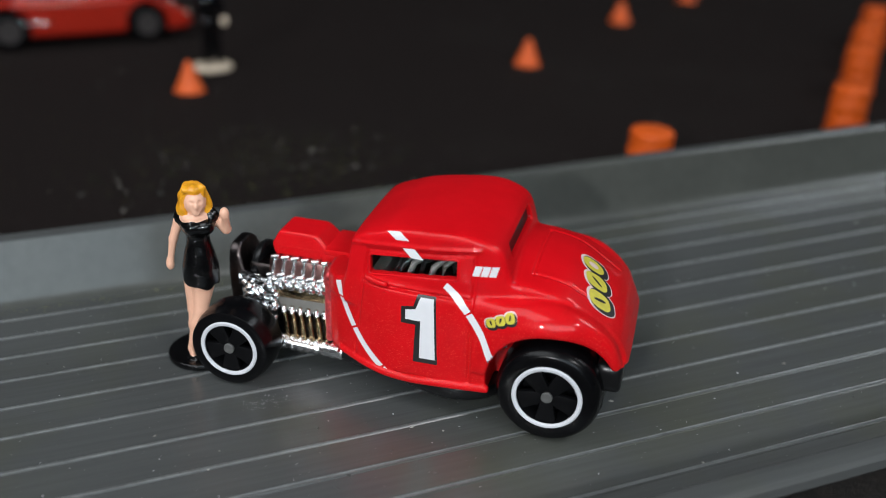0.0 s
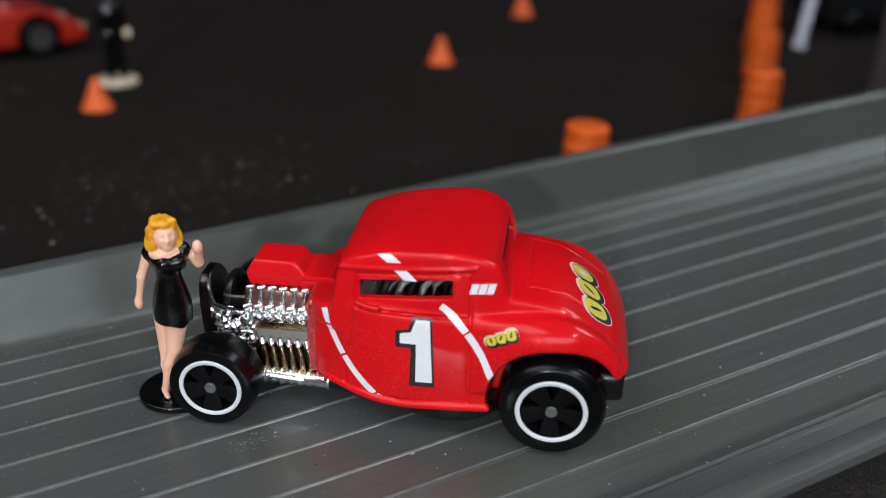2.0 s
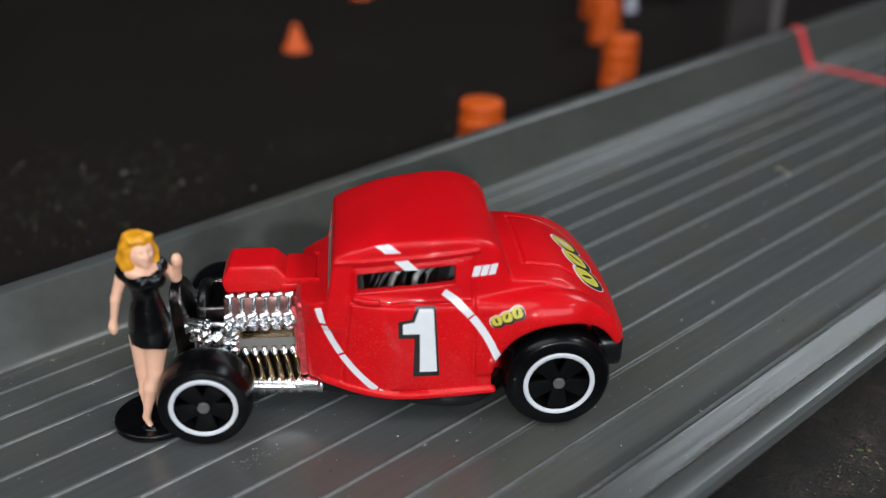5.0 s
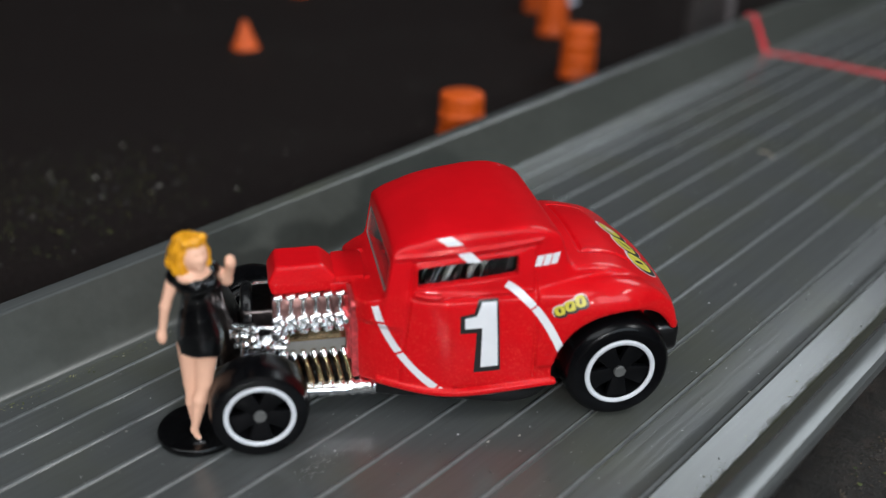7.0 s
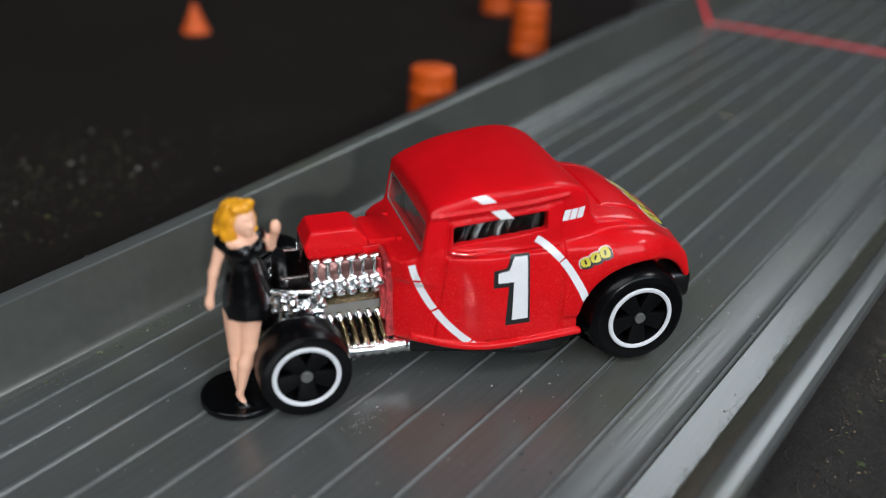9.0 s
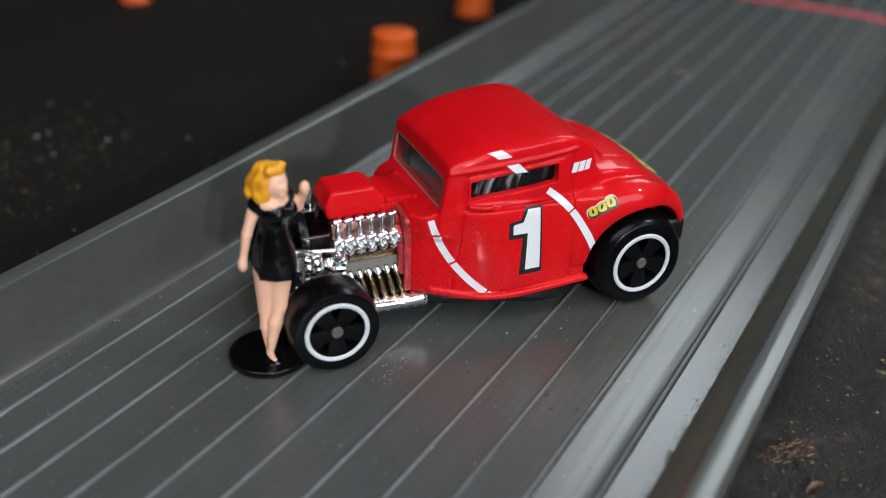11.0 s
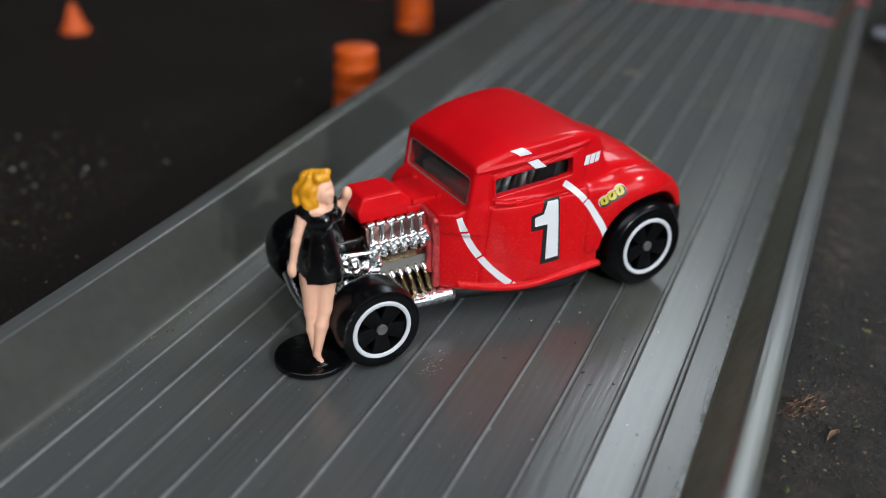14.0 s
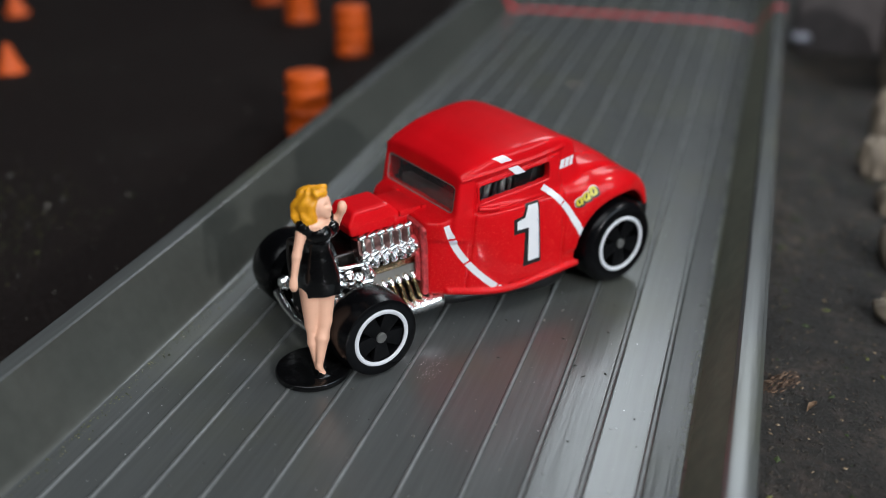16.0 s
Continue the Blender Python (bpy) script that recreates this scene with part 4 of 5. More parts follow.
    for k in range(3):
        z = 6.4 + 2.6 * k
        mesh_ob("bracket", *tube([(-2.2, s * 3.6, z), (0.4, s * 5.4, z + 0.5), (3.4, s * 5.6, z + 0.3)], 0.42, 8), CHROME, engine)
    mesh_ob("shock_absorber", *tube([(-1.6, s * 4.6, 5.0), (-1.0, s * 4.8, 10.2)], 0.6, 12), CHROME, engine)
for r, u, w, z in ((1.7, -2.4, 0, 8.2), (1.2, -2.4, 2.4, 10.6), (1.2, -2.4, -2.6, 10.4)):
    mesh_ob("pulley", *lathe([(0.3, -0.5), (r, -0.45), (r * 0.82, 0.0), (r, 0.45), (0.3, 0.5)], 20, "x", (u, w, z)), CHROME, engine)
mesh_ob("intake_manifold", *block(3.2, 12.0, -3.3, 3.3, 12.4, 14.8, 0.5, 0.1), BLACK, engine, "black intake manifold")
mesh_ob("cooling_fan", *lathe([(0.0, -0.6), (3.4, -0.6), (3.7, -0.2), (3.7, 0.4), (3.3, 0.7), (0.0, 0.7)], 28, "x", (-0.6, 0, 11.2)), BLACK, engine, "black fan shroud")


# red scoop over the engine
def scoop_shape(u, w, z):
    a = abs(w)
    d = smax(a - 2.9 + 0.16 * np.maximum(z - 16.2, 0), abs(z - 16.4) - 1.8, 0.5)
    d = smax(d, (2.0 + 0.52 * np.maximum(z - 16.4, 0) + 0.25 * np.maximum(16.0 - z, 0) - u) * 0.9, 0.4)
    return smax(d, (u - 10.4 + 0.95 * np.maximum(z - 15.9, 0)) * 0.75, 0.4)


v, f = nets(scoop_shape, (1.2, -3.8, 13.9), (11.8, 3.8, 18.8), 0.16)
mesh_ob("hood_scoop", v, f, RED, car, "red hood scoop")

# radiator shell and front end
def shell_shape(u, w, z):
    back = -1.2 - 0.34 * (z - 9)
    ring = rbox(w, z, 0, 9.1, 3.5 - 0.04 * np.maximum(9 - z, 0) - 0.2 * np.maximum(z - 11, 0), 6.0, 1.6)
    d = smax(ring, np.maximum(-4.3 - 0.05 * (z - 9) - u, (u - back) * 0.95), 0.3)
    return smax(d, -np.maximum(rbox(w, z, 0, 8.9, 2.75 - 0.2 * np.maximum(z - 11, 0), 5.2, 1.2), u - back + 0.6), 0.2)


v, f = nets(shell_shape, (-5.4, -5, 2.6), (1.6, 5, 16.6), 0.2)
shell = mesh_ob("radiator_shell", v, f, DARKCHROME, car, "radiator shell, chrome darkened for dark reflections")
for k in range(9):
    mesh_ob("grille_bar", *tube([(-4.2, -2.4 + 0.6 * k, 4.6), (-3.2, -2.0 + 0.5 * k, 14.4)], 0.2, 6), DARKIN, shell)
mesh_ob("front_bumper", *tube([(-4.6, 6.8, 4.6), (-5.0, 3.0, 3.7), (-5.1, 0, 3.4), (-5.0, -3.0, 3.7), (-4.6, -6.8, 4.6)], 0.6, 12), CHROME, car, "curved chrome front bar")
for s in (-1, 1):
    mesh_ob("headlight", *lathe([(0.0, -0.9), (0.8, -0.6), (1.15, 0.1), (1.0, 0.5), (0.0, 0.7)], 20, "x", (-4.0, s * 5.6, 6.4)), CHROME if s > 0 else GOLD, car, "small brassy chrome headlight")
    mesh_ob("suspension_arm", *tube([(0.2, s * 8.2, 5.3), (-3.6, s * 3.4, 4.4)], 0.55, 10), CHROME, car)
    mesh_ob("radius_rod", *tube([(0.2, s * 8.0, 5.0), (12.6, s * 7.2, 3.6)], 0.4, 8), CHROME, car)


# ---- the figurine beside the front wheel ----
FIG = (-2.1, -26.4)


def fig_groups(X, Y, Z):
    C = lambda p, q, r0, r1=None: capsule(X, Y, Z, p, q, r0, r1)
    E = lambda c, r: ellipsoid(X, Y, Z, c, r)
    skin = smin(C((-4.0, -28.35, 2.3), (-2.95, -28.55, 6.2), 0.40, 0.86), C((-2.95, -28.55, 6.2), (-2.25, -28.7, 8.3), 0.86, 0.84), 0.3)
    skin = smin(skin, C((-2.25, -28.7, 8.3), (-1.6, -28.5, 12.6), 0.92, 1.6), 0.4)
    skin = smin(skin, C((-4.05, -28.3, 2.5), (-3.85, -28.75, 1.5), 0.40, 0.34), 0.2)
    other = smin(C((-3.45, -27.75, 1.9), (-3.3, -27.3, 5.4), 0.32, 0.62), C((-3.3, -27.3, 5.4), (-3.05, -27.2, 7.8), 0.62, 0.72), 0.3)
    other = smin(other, C((-3.0, -27.2, 7.8), (-2.55, -27.3, 12.6), 0.86, 1.5), 0.3)
    skin = smin(skin, other, 0.12)
    arm = smin(C((-3.7, -27.4, 21.5), (-4.75, -26.9, 18.3), 0.72, 0.55), C((-4.75, -26.9, 18.3), (-5.3, -26.55, 15.2), 0.55, 0.40), 0.3)
    arm = smin(arm, E((-5.4, -26.5, 14.6), (0.55, 0.55, 0.95)), 0.3)
    arm2 = smin(C((0.2, -28.7, 21.6), (1.8, -28.9, 19.6), 0.78, 0.65), C((1.8, -28.9, 19.6), (1.6, -30.1, 21.8), 0.62, 0.5), 0.3)
    arm2 = smin(arm2, E((1.5, -30.3, 22.4), (0.62, 0.6, 0.85)), 0.3)
    chest = smin(E((-1.8, -28.1, 21.7), (2.1, 1.8, 1.0)), C((-1.7, -28.3, 21.9), (-1.6, -28.6, 23.0), 0.75), 0.5)
    face = smin(E((-1.85, -28.9, 23.95), (1.35, 1.45, 1.7)), E((-1.95, -30.3, 23.75), (0.28, 0.34, 0.42)), 0.25)
    face = smin(face, smin(E((-1.9, -29.95, 22.75), (0.55, 0.4, 0.4)), E((-1.95, -30.15, 23.15), (0.42, 0.25, 0.2)), 0.2), 0.2)
    face = smax(face, -smin(E((-2.5, -30.25, 24.3), (0.36, 0.3, 0.24)), E((-1.35, -30.3, 24.3), (0.36, 0.3, 0.24)), 0.05), 0.12)
    skin = np.minimum(np.minimum(np.minimum(skin, arm), arm2), smin(chest, face, 0.3))
    rx = curve1(Z, [10, 12, 14.5, 16.5, 18.4, 20.5, 23], [2.2, 2.3, 2.35, 1.95, 1.5, 1.7, 1.8])
    dress = (np.sqrt(((X + 1.75) / rx) ** 2 + ((Y + 28.1) / (rx * 1.12)) ** 2) - 1) * rx * 0.9
    dress = smax(dress, Z - 20.6, 0.6)
    bust = smin(E((-2.5, -29.5, 20.6), (1.0, 1.0, 1.0)), E((-0.8, -29.8, 20.6), (1.0, 1.0, 1.0)), 0.6)
    dress = smin(dress, smin(E((-1.7, -28.2, 20.5), (2.1, 2.05, 1.2)), bust, 0.4), 0.7)
    dress = smin(dress, smin(E((-3.55, -27.5, 21.5), (0.95, 1.0, 1.0)), E((0.1, -28.7, 21.6), (0.95, 1.0, 1.0)), 0.1), 0.3)
    dress = smax(dress, 12.1 + 0.25 * np.sin(2.2 * X + 1.4 * Y) - Z, 0.2)
    strap = smin(C((-2.9, -29.2, 20.4), (-3.6, -27.6, 22.0), 0.5), C((-0.4, -29.6, 20.6), (0.1, -28.6, 22.1), 0.5), 0.2)
    dress = smin(dress, strap, 0.3)
    shoes = smin(C((-4.05, -28.5, 1.25), (-3.5, -29.4, 0.95), 0.46, 0.32), C((-3.5, -27.8, 1.4), (-3.1, -28.6, 1.0), 0.42, 0.32), 0.1)
    wave = 0.09 * np.sin(8.0 * np.arctan2(Y + 28.0, X + 1.85) + 1.7 * np.sin(1.9 * Z)) + 0.06 * np.sin(3.3 * Z + 1.9 * X)
    hair = smin(E((-1.85, -27.9, 24.4), (1.78, 1.9, 1.9)), E((-3.3, -28.1, 23.0), (0.75, 0.95, 1.45)), 0.4)
    hair = smin(hair, smin(E((-0.35, -28.3, 23.0), (0.75, 0.9, 1.3)), E((-2.0, -26.7, 23.0), (1.75, 1.25, 1.9)), 0.4), 0.4)
    hair = smin(hair, E((-1.9, -29.1, 25.7), (1.5, 0.85, 0.65)), 0.4) + wave
    hair = smax(hair, -E((-1.95, -30.25, 23.7), (1.15, 1.35, 1.6)), 0.2)
    disc = smax(np.sqrt((X - FIG[0]) ** 2 + (Y - FIG[1]) ** 2) - 4.8, abs(Z - 0.5) - 0.45, 0.25)
    return skin, np.minimum(dress, shoes), hair, disc


def fig_shape(X, Y, Z):
    skin, dress, hair, disc = fig_groups(X, Y, Z)
    return smin(smin(np.minimum(skin, dress), hair, 0.15), disc, 0.2)


v, f = nets(fig_shape, (-8, -32.5, -0.2), (4.5, -20.5, 28.2), 0.14)
mid = v[f].mean(1)
ids = np.argmin(np.stack(fig_groups(mid[:, 0], mid[:, 1], mid[:, 2])), 0)
v = v - np.array([FIG[0], FIG[1], 0])
fig = mesh_ob("figurine", v, f, [SKIN, DRESS, HAIR, DRESS], mat_ids=ids, sharp=80)
bm = bmesh.new()
bm.from_mesh(fig.data)
for k in range(2):
    bmesh.ops.smooth_vert(bm, verts=bm.verts, factor=0.5, use_axis_x=True, use_axis_y=True, use_axis_z=True)
bm.to_mesh(fig.data)
bm.free()
fig.matrix_world = mm_pose(FIG[0], FIG[1], 0)
tagged(fig, "painted figurine in black dress on round black base", "figurine")


# ---- on the board behind the track ----
def cone_at(first, x, y, turn):
    m = mm_pose(x, y, ground_z(x), 0, math.degrees(math.atan(-GX)), turn)
    if first is not None:
        return copy_thing(first, m)
    c = thing("traffic_cone", m, "small orange plastic traffic cone on black board", "traffic cone", "orange cones on the board")
    mesh_ob("cone_shell", *lathe([(4.2, 0.0), (4.25, 0.4), (4.0, 0.75), (3.5, 1.2), (2.4, 4.0), (1.4, 6.5), (0.85, 7.8), (0.5, 8.2), (0.0, 8.3)], 32), ORANGE, c)
    return c


first = None
for x, y, turn in ((124.5, 129.2, 0), (16.6, 117.6, 40), (191.5, 183.0, 75), (248.2, 219.8, 120)):
    first = cone_at(first, x, y, turn) if first is None else (cone_at(first, x, y, turn) and first)


def barrel_at(first, x, y, turn):
    m = mm_pose(x, y, ground_z(x), 0, math.degrees(math.atan(-GX)), turn)
    if first is not None:
        return copy_thing(first, m)
    b = thing("traffic_barrel", m, "orange plastic traffic barrel with ribbed sides", "barrel", "orange barrels behind the track")
    prof = [(5.2, 0.0), (5.3, 0.4), (5.25, 1.6), (4.95, 2.0), (4.95, 5.0), (5.15, 5.3), (5.15, 5.9), (4.9, 6.2), (4.85, 9.2), (5.05, 9.5), (5.05, 10.1), (4.8, 10.4), (4.75, 13.4), (4.85, 13.7), (4.75, 13.95), (4.6, 14.0)]
    mesh_ob("drum", *lathe(prof, 40), ORANGE, b)
    mesh_ob("lid", *lathe([(4.62, 13.9), (4.6, 14.25), (4.4, 14.4), (0.0, 14.4)], 40), ORANGE, b)
    return b


first = barrel_at(None, 101.5, 23.5, 0)
for x, y, turn in ((176.5, 44.0, 30), (214.5, 80.0, 75), (242.0, 107.0, 15), (272.0, 134.0, 50)):
    barrel_at(first, x, y, turn)


# red toy saloon parked beyond
saloon = thing("toy_saloon", mm_pose(12.2, 173.5, ground_z(0), 0, math.degrees(math.atan(-GX)), 10), "red enamelled toy saloon car parked on black board", "toy car")


def saloon_shape(u, w, z):
    a = abs(w)
    d = smax(smax(abs(u + 19.5) - 34, abs(z - 8.6) - 5.6, 2.5), a - 12.5 + 0.006 * (u + 19.5) ** 2 * 0.15, 2.0)
    top = smax(smax(abs(u + 22) - 17 + 0.9 * np.maximum(z - 13, 0), abs(z - 14) - 6.5, 2.0), a - 11 + 0.25 * np.maximum(z - 13, 0), 1.5)
    d = smax(d, z - 14.0 + 0.022 * np.maximum(u + 3, 0) ** 2, 1.5)
    d = smin(d, top, 1.5)
    for c in (0.0, -41.0):
        d = smax(d, -smax(np.sqrt((u - c) ** 2 + (z - 5.8) ** 2) - 6.6, 7.0 - a, 0.4), 0.6)
    return d


v, f = nets(lambda u, w, z: saloon_shape(u, w - 12.0, z), (-56, -2, 2), (17, 26, 23), 0.6)
sb = mesh_ob("body", v, f, REDCAR, saloon, "dark red enamelled body")
mesh_ob("window_band", *moved(block(-15, 13, -11.0, 11.0, 0, 4.6, 1.2, 0.2), Matrix.Translation((-21, 12, 14.6))), DARKIN, saloon, "dark cabin windows")
mesh_ob("chassis", *block(-52, 12, 2, 22, 2.0, 4.2, 0.6), BLACK, saloon)
for u in (0.0, -41.0):
    for s in (-1, 1):
        w = thing("wheel", Matrix.Identity(4), "dark wheel with grey hub", "")
        w.parent = saloon
        w.matrix_basis = mm_pose(u, 12 + s * 12.4, 5.6, 0, 0, 0 if s < 0 else 180)
        mesh_ob("tyre", *lathe([(3.6, 0.5), (3.8, 0.0), (5.1, 0.0), (5.6, 0.6), (5.6, 4.0), (5.0, 4.6), (3.6, 4.6)], 36, "y", closed=True), TYRE, w)
        mesh_ob("rim", *lathe([(3.7, 0.3), (3.3, 0.8), (1.2, 0.9), (0.9, 0.4), (0.0, 0.4)], 28, "y"), GREYPOST, w)
for s in (-1, 1):
    mesh_ob("tail_light", *block(12.2, 14.2, 12 + s * 8.6 - 1.6, 12 + s * 8.6 + 1.6, 6.4, 8.2, 0.4), CREAM, saloon, "pale lamp")
mesh_ob("side_trim", *tube([(-38, -0.75, 7.6), (-29.5, -0.75, 7.6)], 0.35, 8), CHROME, saloon, "bright side trim")


# second figurine on a pale base
def fig2_groups(X, Y, Z):
    C = lambda p, q, r0, r1=None: capsule(X, Y, Z, p, q, r0, r1)
    dark = smin(C((-1.6, 0, 1.4), (-1.0, 0, 13.5), 1.1, 1.6), C((1.7, 0.3, 1.4), (1.0, 0, 13.5), 1.1, 1.6), 0.5)
    dark = smin(dark, ellipsoid(X, Y, Z, (0, 0, 18), (2.8, 1.8, 5.2)), 0.8)
    dark = smin(dark, C((-2.6, 0, 21.5), (-3.6, -0.6, 15.5), 0.9, 0.7), 0.4)
    dark = smin(dark, C((2.6, 0, 21.5), (3.7, -0.8, 16.2), 0.9, 0.7), 0.4)
    dark = smin(dark, ellipsoid(X, Y, Z, (0, 0.4, 25.8), (1.6, 1.6, 1.9)), 0.3)
    pale = np.minimum(ellipsoid(X, Y, Z, (3.9, -1.2, 13.9), (1.1, 1.0, 1.4)), ellipsoid(X, Y, Z, (0.2, -0.9, 25.2), (1.1, 1.0, 1.4)))
    disc = smax(np.sqrt(X ** 2 + Y ** 2) - 5.6, abs(Z - 0.55) - 0.55, 0.3)
    return dark, pale, disc


v, f = nets(lambda X, Y, Z: np.minimum(np.minimum(*fig2_groups(X, Y, Z)[:2]), fig2_groups(X, Y, Z)[2]), (-6.6, -6.6, -0.4), (6.6, 6.6, 28.5), 0.3)
mid = v[f].mean(1)
ids = np.argmin(np.stack(fig2_groups(mid[:, 0], mid[:, 1], mid[:, 2])), 0)
fig2 = mesh_ob("figurine", v, f, [DRESS, CREAM, CREAM], mat_ids=ids, sharp=80)
fig2.matrix_world = mm_pose(26.6, 139.6, ground_z(26))
tagged(fig2, "painted figurine in dark clothes on cream round base", "figurine")

# posts and a trailer at the far end
post = thing("tent_pole", mm_pose(262.5, 106.5, ground_z(262), 3, 4, 0), "pale lilac plastic pole standing on the board", "pole")
mesh_ob("pole_shaft", *lathe([(2.4, 0.0), (2.4, 0.6), (1.7, 1.0), (1.6, 60), (1.2, 61), (0.0, 61.2)], 20), PALE, post)
tower = thing("grey_tower", mm_pose(188.5, 16.5, ground_z(188)), "upright pinkish grey plastic box behind track wall", "tower")
mesh_ob("tower_body", *block(-9.8, 8.0, -6, -3, 0, 44, 0.6, 0.02), GREYPOST, tower)
mesh_ob("tower_column", *block(8.4, 15.5, -5, -2, 0, 44, 0.6), SLATE, tower, "slate grey side column")
trailer = thing("toy_trailer", mm_pose(322, 118, ground_z(322), 0, 0, -18), "black toy trailer with red upper edge", "trailer")
mesh_ob("trailer_body", *block(-34, 34, -14, 14, 6, 26, 2.0), BLACK, trailer)
mesh_ob("trailer_band", *block(-34.3, 34.3, -14.3, 14.3, 26.5, 33, 1.0), REDCAR, trailer, "dark red upper panel")
for u in (-20, 20):
    for s in (-1, 1):
        mesh_ob("trailer_wheel", *lathe([(0.0, -2.0), (4.6, -2.0), (5.4, -1.4), (5.4, 1.4), (4.6, 2.0), (0.0, 2.0)], 28, "y", (u, s * 12.5, 5.4)), TYRE, trailer)

# near-side verge: card building, rocks, bark and a dry leaf
card = thing("card_building", mm_pose(232, -99, ground_z(232) + 0.6, 0, 0, 0), "dark slate grey card building beside the track", "building")
mesh_ob("building_wall", *block(-12, 22, -12.5, 13, 0, 46, 0.8), SLATE, card)
mesh_ob("building_sill", *block(-13.4, -11, 8.5, 14.0, 4.0, 6.2, 0.5), PALE, card, "pale ledge")


def rock_at(x, y, r, seed, mat, name, label, category, group=""):
    def shape(X, Y, Z):
        n = np.zeros_like(X)
        k = np.random.default_rng(seed).normal(size=(6, 4))
        for q in range(6):
            s = 0.35 * (1.55 ** q) * 5.5 / max(r)
            n = n + np.sin(X * k[q, 0] * s + k[q, 3] * 9) * np.sin(Y * k[q, 1] * s + q) * np.sin(Z * k[q, 2] * s + 2 * q) / (1.4 ** q)
        return ellipsoid(X, Y, Z, (0, 0, r[2] * 0.45), r) + 0.20 * min(r) * n
    v, f = nets(shape, tuple(-1.5 * q for q in r), tuple(1.6 * q for q in r), min(r) / 12)
    v[:, 2] = np.maximum(v[:, 2], -0.6)
    ob = mesh_ob(name, v, f, mat, sharp=70)
    ob.matrix_world = mm_pose(x, y, ground_z(x) + 0.9, 0, 0, seed * 37 - 60)
    return tagged(ob, label, category, group)


for k, (x, y, r) in enumerate(((66, -103.5, (7, 3.6, 3.6)), (44, -103, (6, 4, 2.6)), (112, -107.5, (9, 4, 6)), (142, -110.5, (11, 4.5, 9)), (184, -115.5, (17, 6, 17)), (226, -120, (19, 9, 30)), (90, -106, (6, 3.5, 4)))):
    rock_at(x, y, r, k + 2, ROCK, "rock", "rough tan stone on the dark verge", "rock", "stones on the verge")
rng = random.Random(8)
bits = []
for k in range(420):
    t = rng.uniform(-1, 1)
    c = Vector((3.0 * t, rng.gauss(0, 0.62) * (1.1 - 0.55 * t * t), 0.12 + abs(rng.gauss(0, 0.33)) * (1.15 - t * t)))
    n, r, d = rng.uniform(0.5, 1.9), rng.uniform(0.04, 0.13), Vector((rng.gauss(1, 0.15), rng.gauss(0.0, 0.22), rng.gauss(0, 0.12)))
    bits.append(tube([c - d * n * 0.5, c + Vector((0, rng.gauss(0, 0.08), rng.gauss(0, 0.05))), c + d * n * 0.5], r, 5))
bark = mesh_ob("bark_chip", *joined(*bits), BARKCHIPS, smooth=False)
bark.matrix_world = mm_pose(20.6, -84.4, ground_z(21) + 1.0, 0, 0, -34)
tagged(bark, "brown crumbly bark chip against the track edge", "bark")
leaf = mesh_ob("leaf_scrap", [(1.3 * a, 0.42 * b * (1 - abs(a)), 0.5 + 0.35 * b * b - 0.25 * a * a) for a in np.linspace(-1, 1, 11) for b in (-1, -0.5, 0, 0.5, 1)] + [(1.3 * a, 0.42 * b * (1 - abs(a)), 0.4 + 0.35 * b * b - 0.25 * a * a) for a in np.linspace(-1, 1, 11) for b in (-1, -0.5, 0, 0.5, 1)],
               [(o + 5 * i + j, o + 5 * i + j + 1, o + 5 * i + j + 6, o + 5 * i + j + 5) for o in (0, 55) for i in range(10) for j in range(4)], BARK)
leaf.matrix_world = mm_pose(15.8, -88.4, ground_z(16) + 1.0, 8, 0, 150)
tagged(leaf, "tiny dry tan leaf scrap on dark earth", "leaf")


fibre = mesh_ob("fibre", *tube([(0, 0, 0), (0.15, -0.9, 0.1), (0.0, -1.9, 0.12), (-0.9, -3.2, 0.1), (-2.2, -4.4, 0.05)], 0.07, 6), CREAM)
fibre.matrix_world = mm_pose(128.6, -33.1, 0.08)
tagged(fibre, "fine pale fibre lying on the grey track", "fibre")


# ---- grit and litter ----
def scatter(name, count, place, size, mat, label, seed):
    """Many small angular chips as one mesh."""
    rng = np.random.default_rng(seed)
    octa = np.array([(1, 0, 0), (-1, 0, 0), (0, 1, 0), (0, -1, 0), (0, 0, 1), (0, 0, -1)], float)
    tri = np.array([(0, 2, 4), (2, 1, 4), (1, 3, 4), (3, 0, 4), (2, 0, 5), (1, 2, 5), (3, 1, 5), (0, 3, 5)])
    V, F = [], []
    for k in range(count):
        p = place(rng)
        r = size[0] + (size[1] - size[0]) * rng.random() ** 3
        s = octa * (r * rng.uniform(0.5, 1.6, 3)) * rng.uniform(0.7, 1.3, (6, 1))
        a = rng.uniform(0, 6.28)
        s = np.stack([s[:, 0] * math.cos(a) - s[:, 1] * math.sin(a), s[:, 0] * math.sin(a) + s[:, 1] * math.cos(a), s[:, 2] * 0.6], 1)
        V.append(s + p)
        F.append(tri + 6 * k)
    ob = mesh_ob(name, np.concatenate(V), np.concatenate(F), mat, smooth=False)
    return tagged(ob, label, "debris", kind="stuff")


def far_board(rng):
    x, y = rng.uniform(-80, 330), 6 + 190 * rng.random() ** 1.5
    return np.array([x, y, ground_z(x) + 0.05])


def moss_bed(rng):
    x, y = rng.normal(24, 20), rng.normal(60, 14)
    return np.array([x, max(y, 8), ground_z(x) + 0.08])


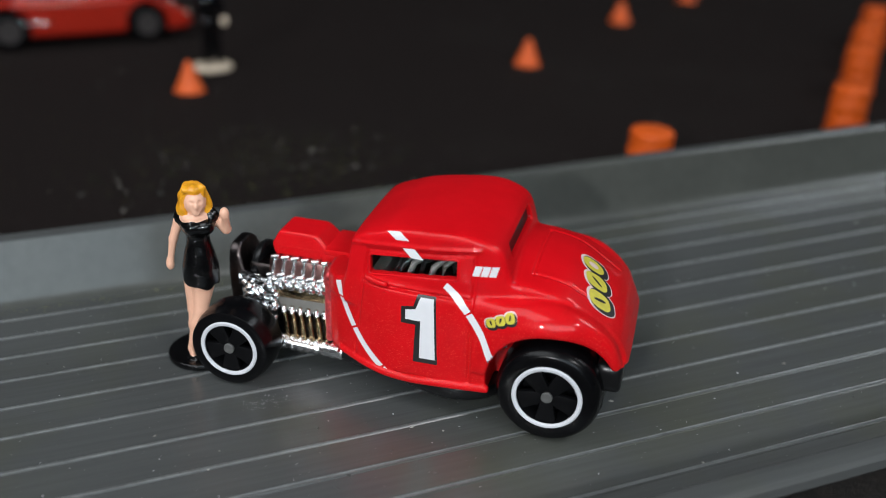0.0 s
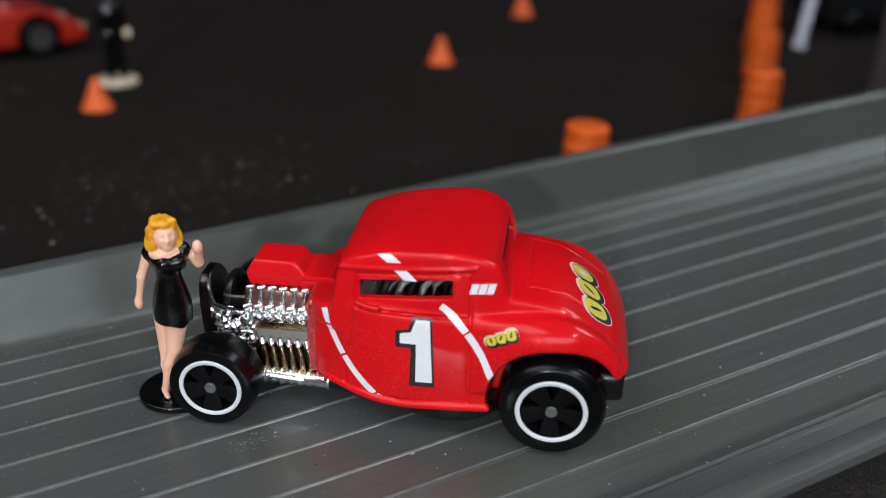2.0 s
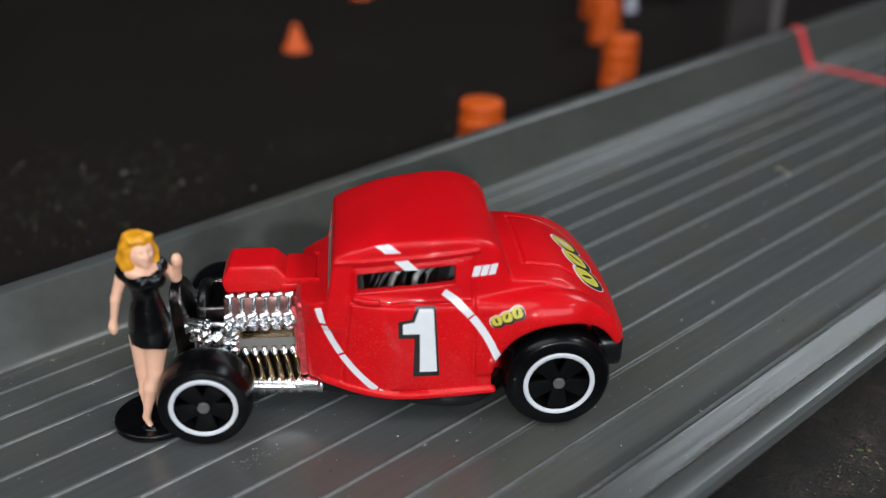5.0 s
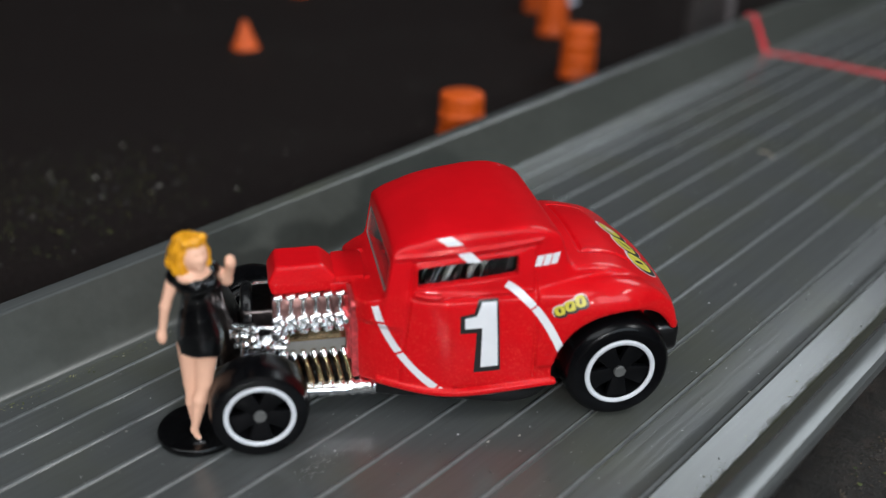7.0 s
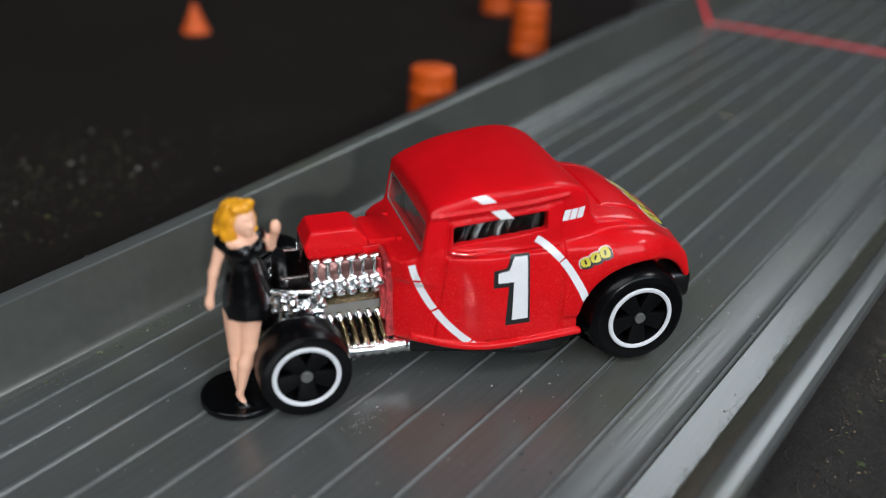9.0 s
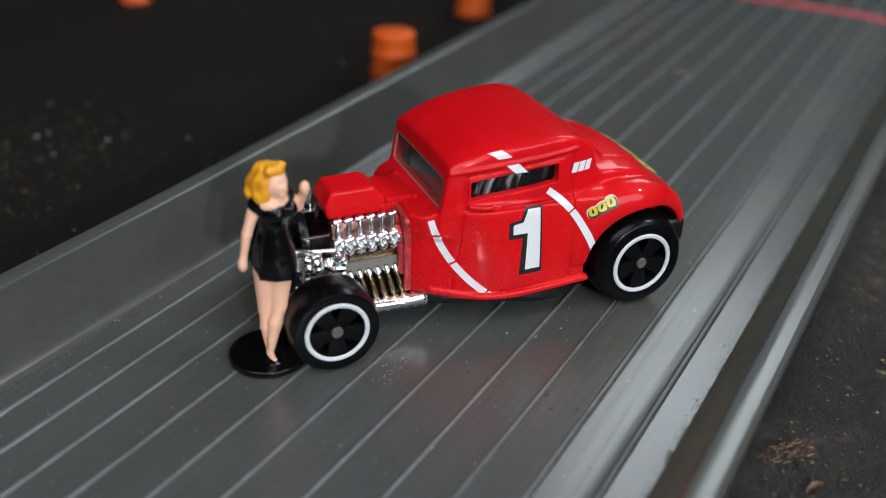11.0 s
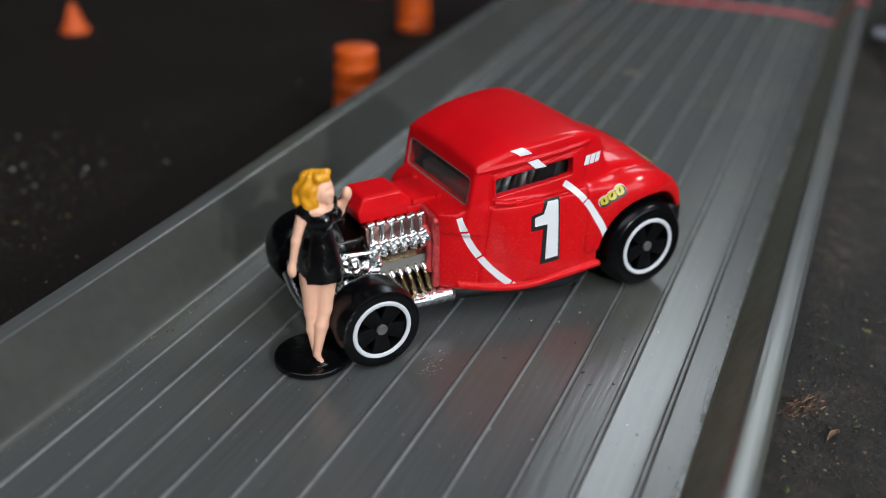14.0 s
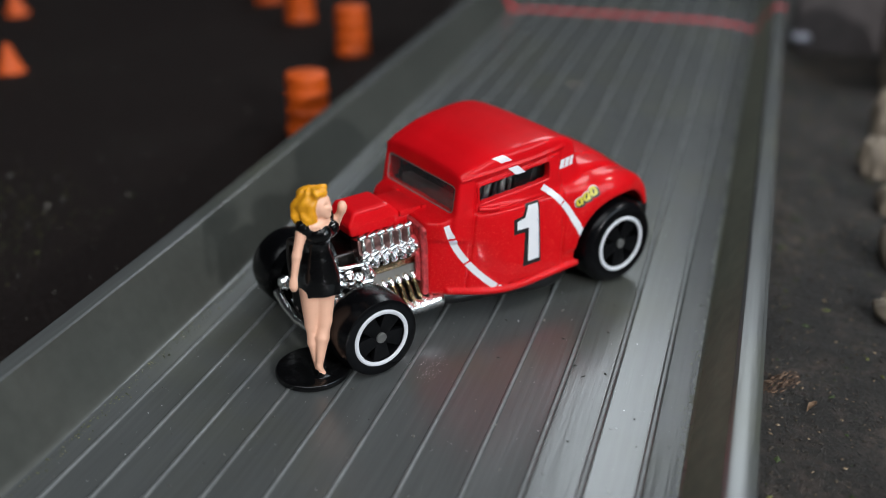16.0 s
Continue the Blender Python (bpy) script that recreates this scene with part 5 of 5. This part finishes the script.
def verge_bed(rng):
    x, y = rng.uniform(-60, 230), -83 - 40 * rng.random() ** 1.4
    return np.array([x, y, ground_z(x) + 1.0 + 0.8 * (noise.noise(Vector((x * 0.08, y * 0.08, 1.0))) + 0.5 * noise.noise(Vector((x * 0.3, y * 0.3, 5.0))))])


def track_bed(rng):
    y = rng.uniform(-73.5, -4.6)
    return np.array([rng.uniform(-60, 180), y, floor_z(y) + 0.04])


def track_corner(rng):
    x = rng.choice([-46.0, -38.0, -24.0, -15.0, -6.0, 4.0, 16.0, 62.0, 90.0, 120.0]) + rng.normal(0, 6.0)
    y = -4.4 - abs(rng.normal(0, 0.9))
    return np.array([x, widened(x, y), floor_z(y) + 0.05])


def near_corner(rng):
    x = rng.choice([-30.0, -5.0, 10.0, 25.0, 45.0, 70.0, 110.0]) + rng.normal(0, 11.0)
    y = -73.7 + rng.normal(0, 0.55)
    return np.array([x, y, floor_z(y) + 0.03 if y > -73.9 else -1.6 + 1.45 * (-74.1 - y)])


def chalk_spot(rng):
    x, y = rng.normal(3.5, 1.7), rng.normal(-40.8, 0.7)
    return np.array([x, y, 0.02])


scatter("pale_grit", 900, far_board, (0.05, 0.42), PALECHIPS, "pale grit strewn over the black board", 11)
scatter("grey_grit", 260, moss_bed, (0.05, 0.45), PALECHIPS, "grey grit among thin moss on the board", 12)
scatter("green_flock", 1600, moss_bed, (0.05, 0.24), GREENCHIPS, "thin green flock on the black board", 13)
scatter("verge_litter", 14000, verge_bed, (0.04, 0.30), BROWNCHIPS, "brown litter and crumbs on the verge", 14)
scatter("verge_flock", 700, verge_bed, (0.08, 0.5), GREENCHIPS, "green flock crumbs on the verge", 15)
scatter("track_grit", 700, track_bed, (0.04, 0.26), PALECHIPS, "pale grit specks on the track floor", 16)
scatter("near_track_flock", 1500, near_corner, (0.025, 0.12), TRACKMOSS, "green crumbs along the near track corner", 18)
scatter("chalk_dust", 90, chalk_spot, (0.02, 0.09), CHALK, "white chalky dust smear on the track", 19)
scatter("track_specks", 1500, track_bed, (0.025, 0.10), CHALK, "tiny white specks on the track floor", 20)
scatter("track_flock", 800, track_corner, (0.03, 0.15), TRACKMOSS, "green crumbs along the track corner", 17)
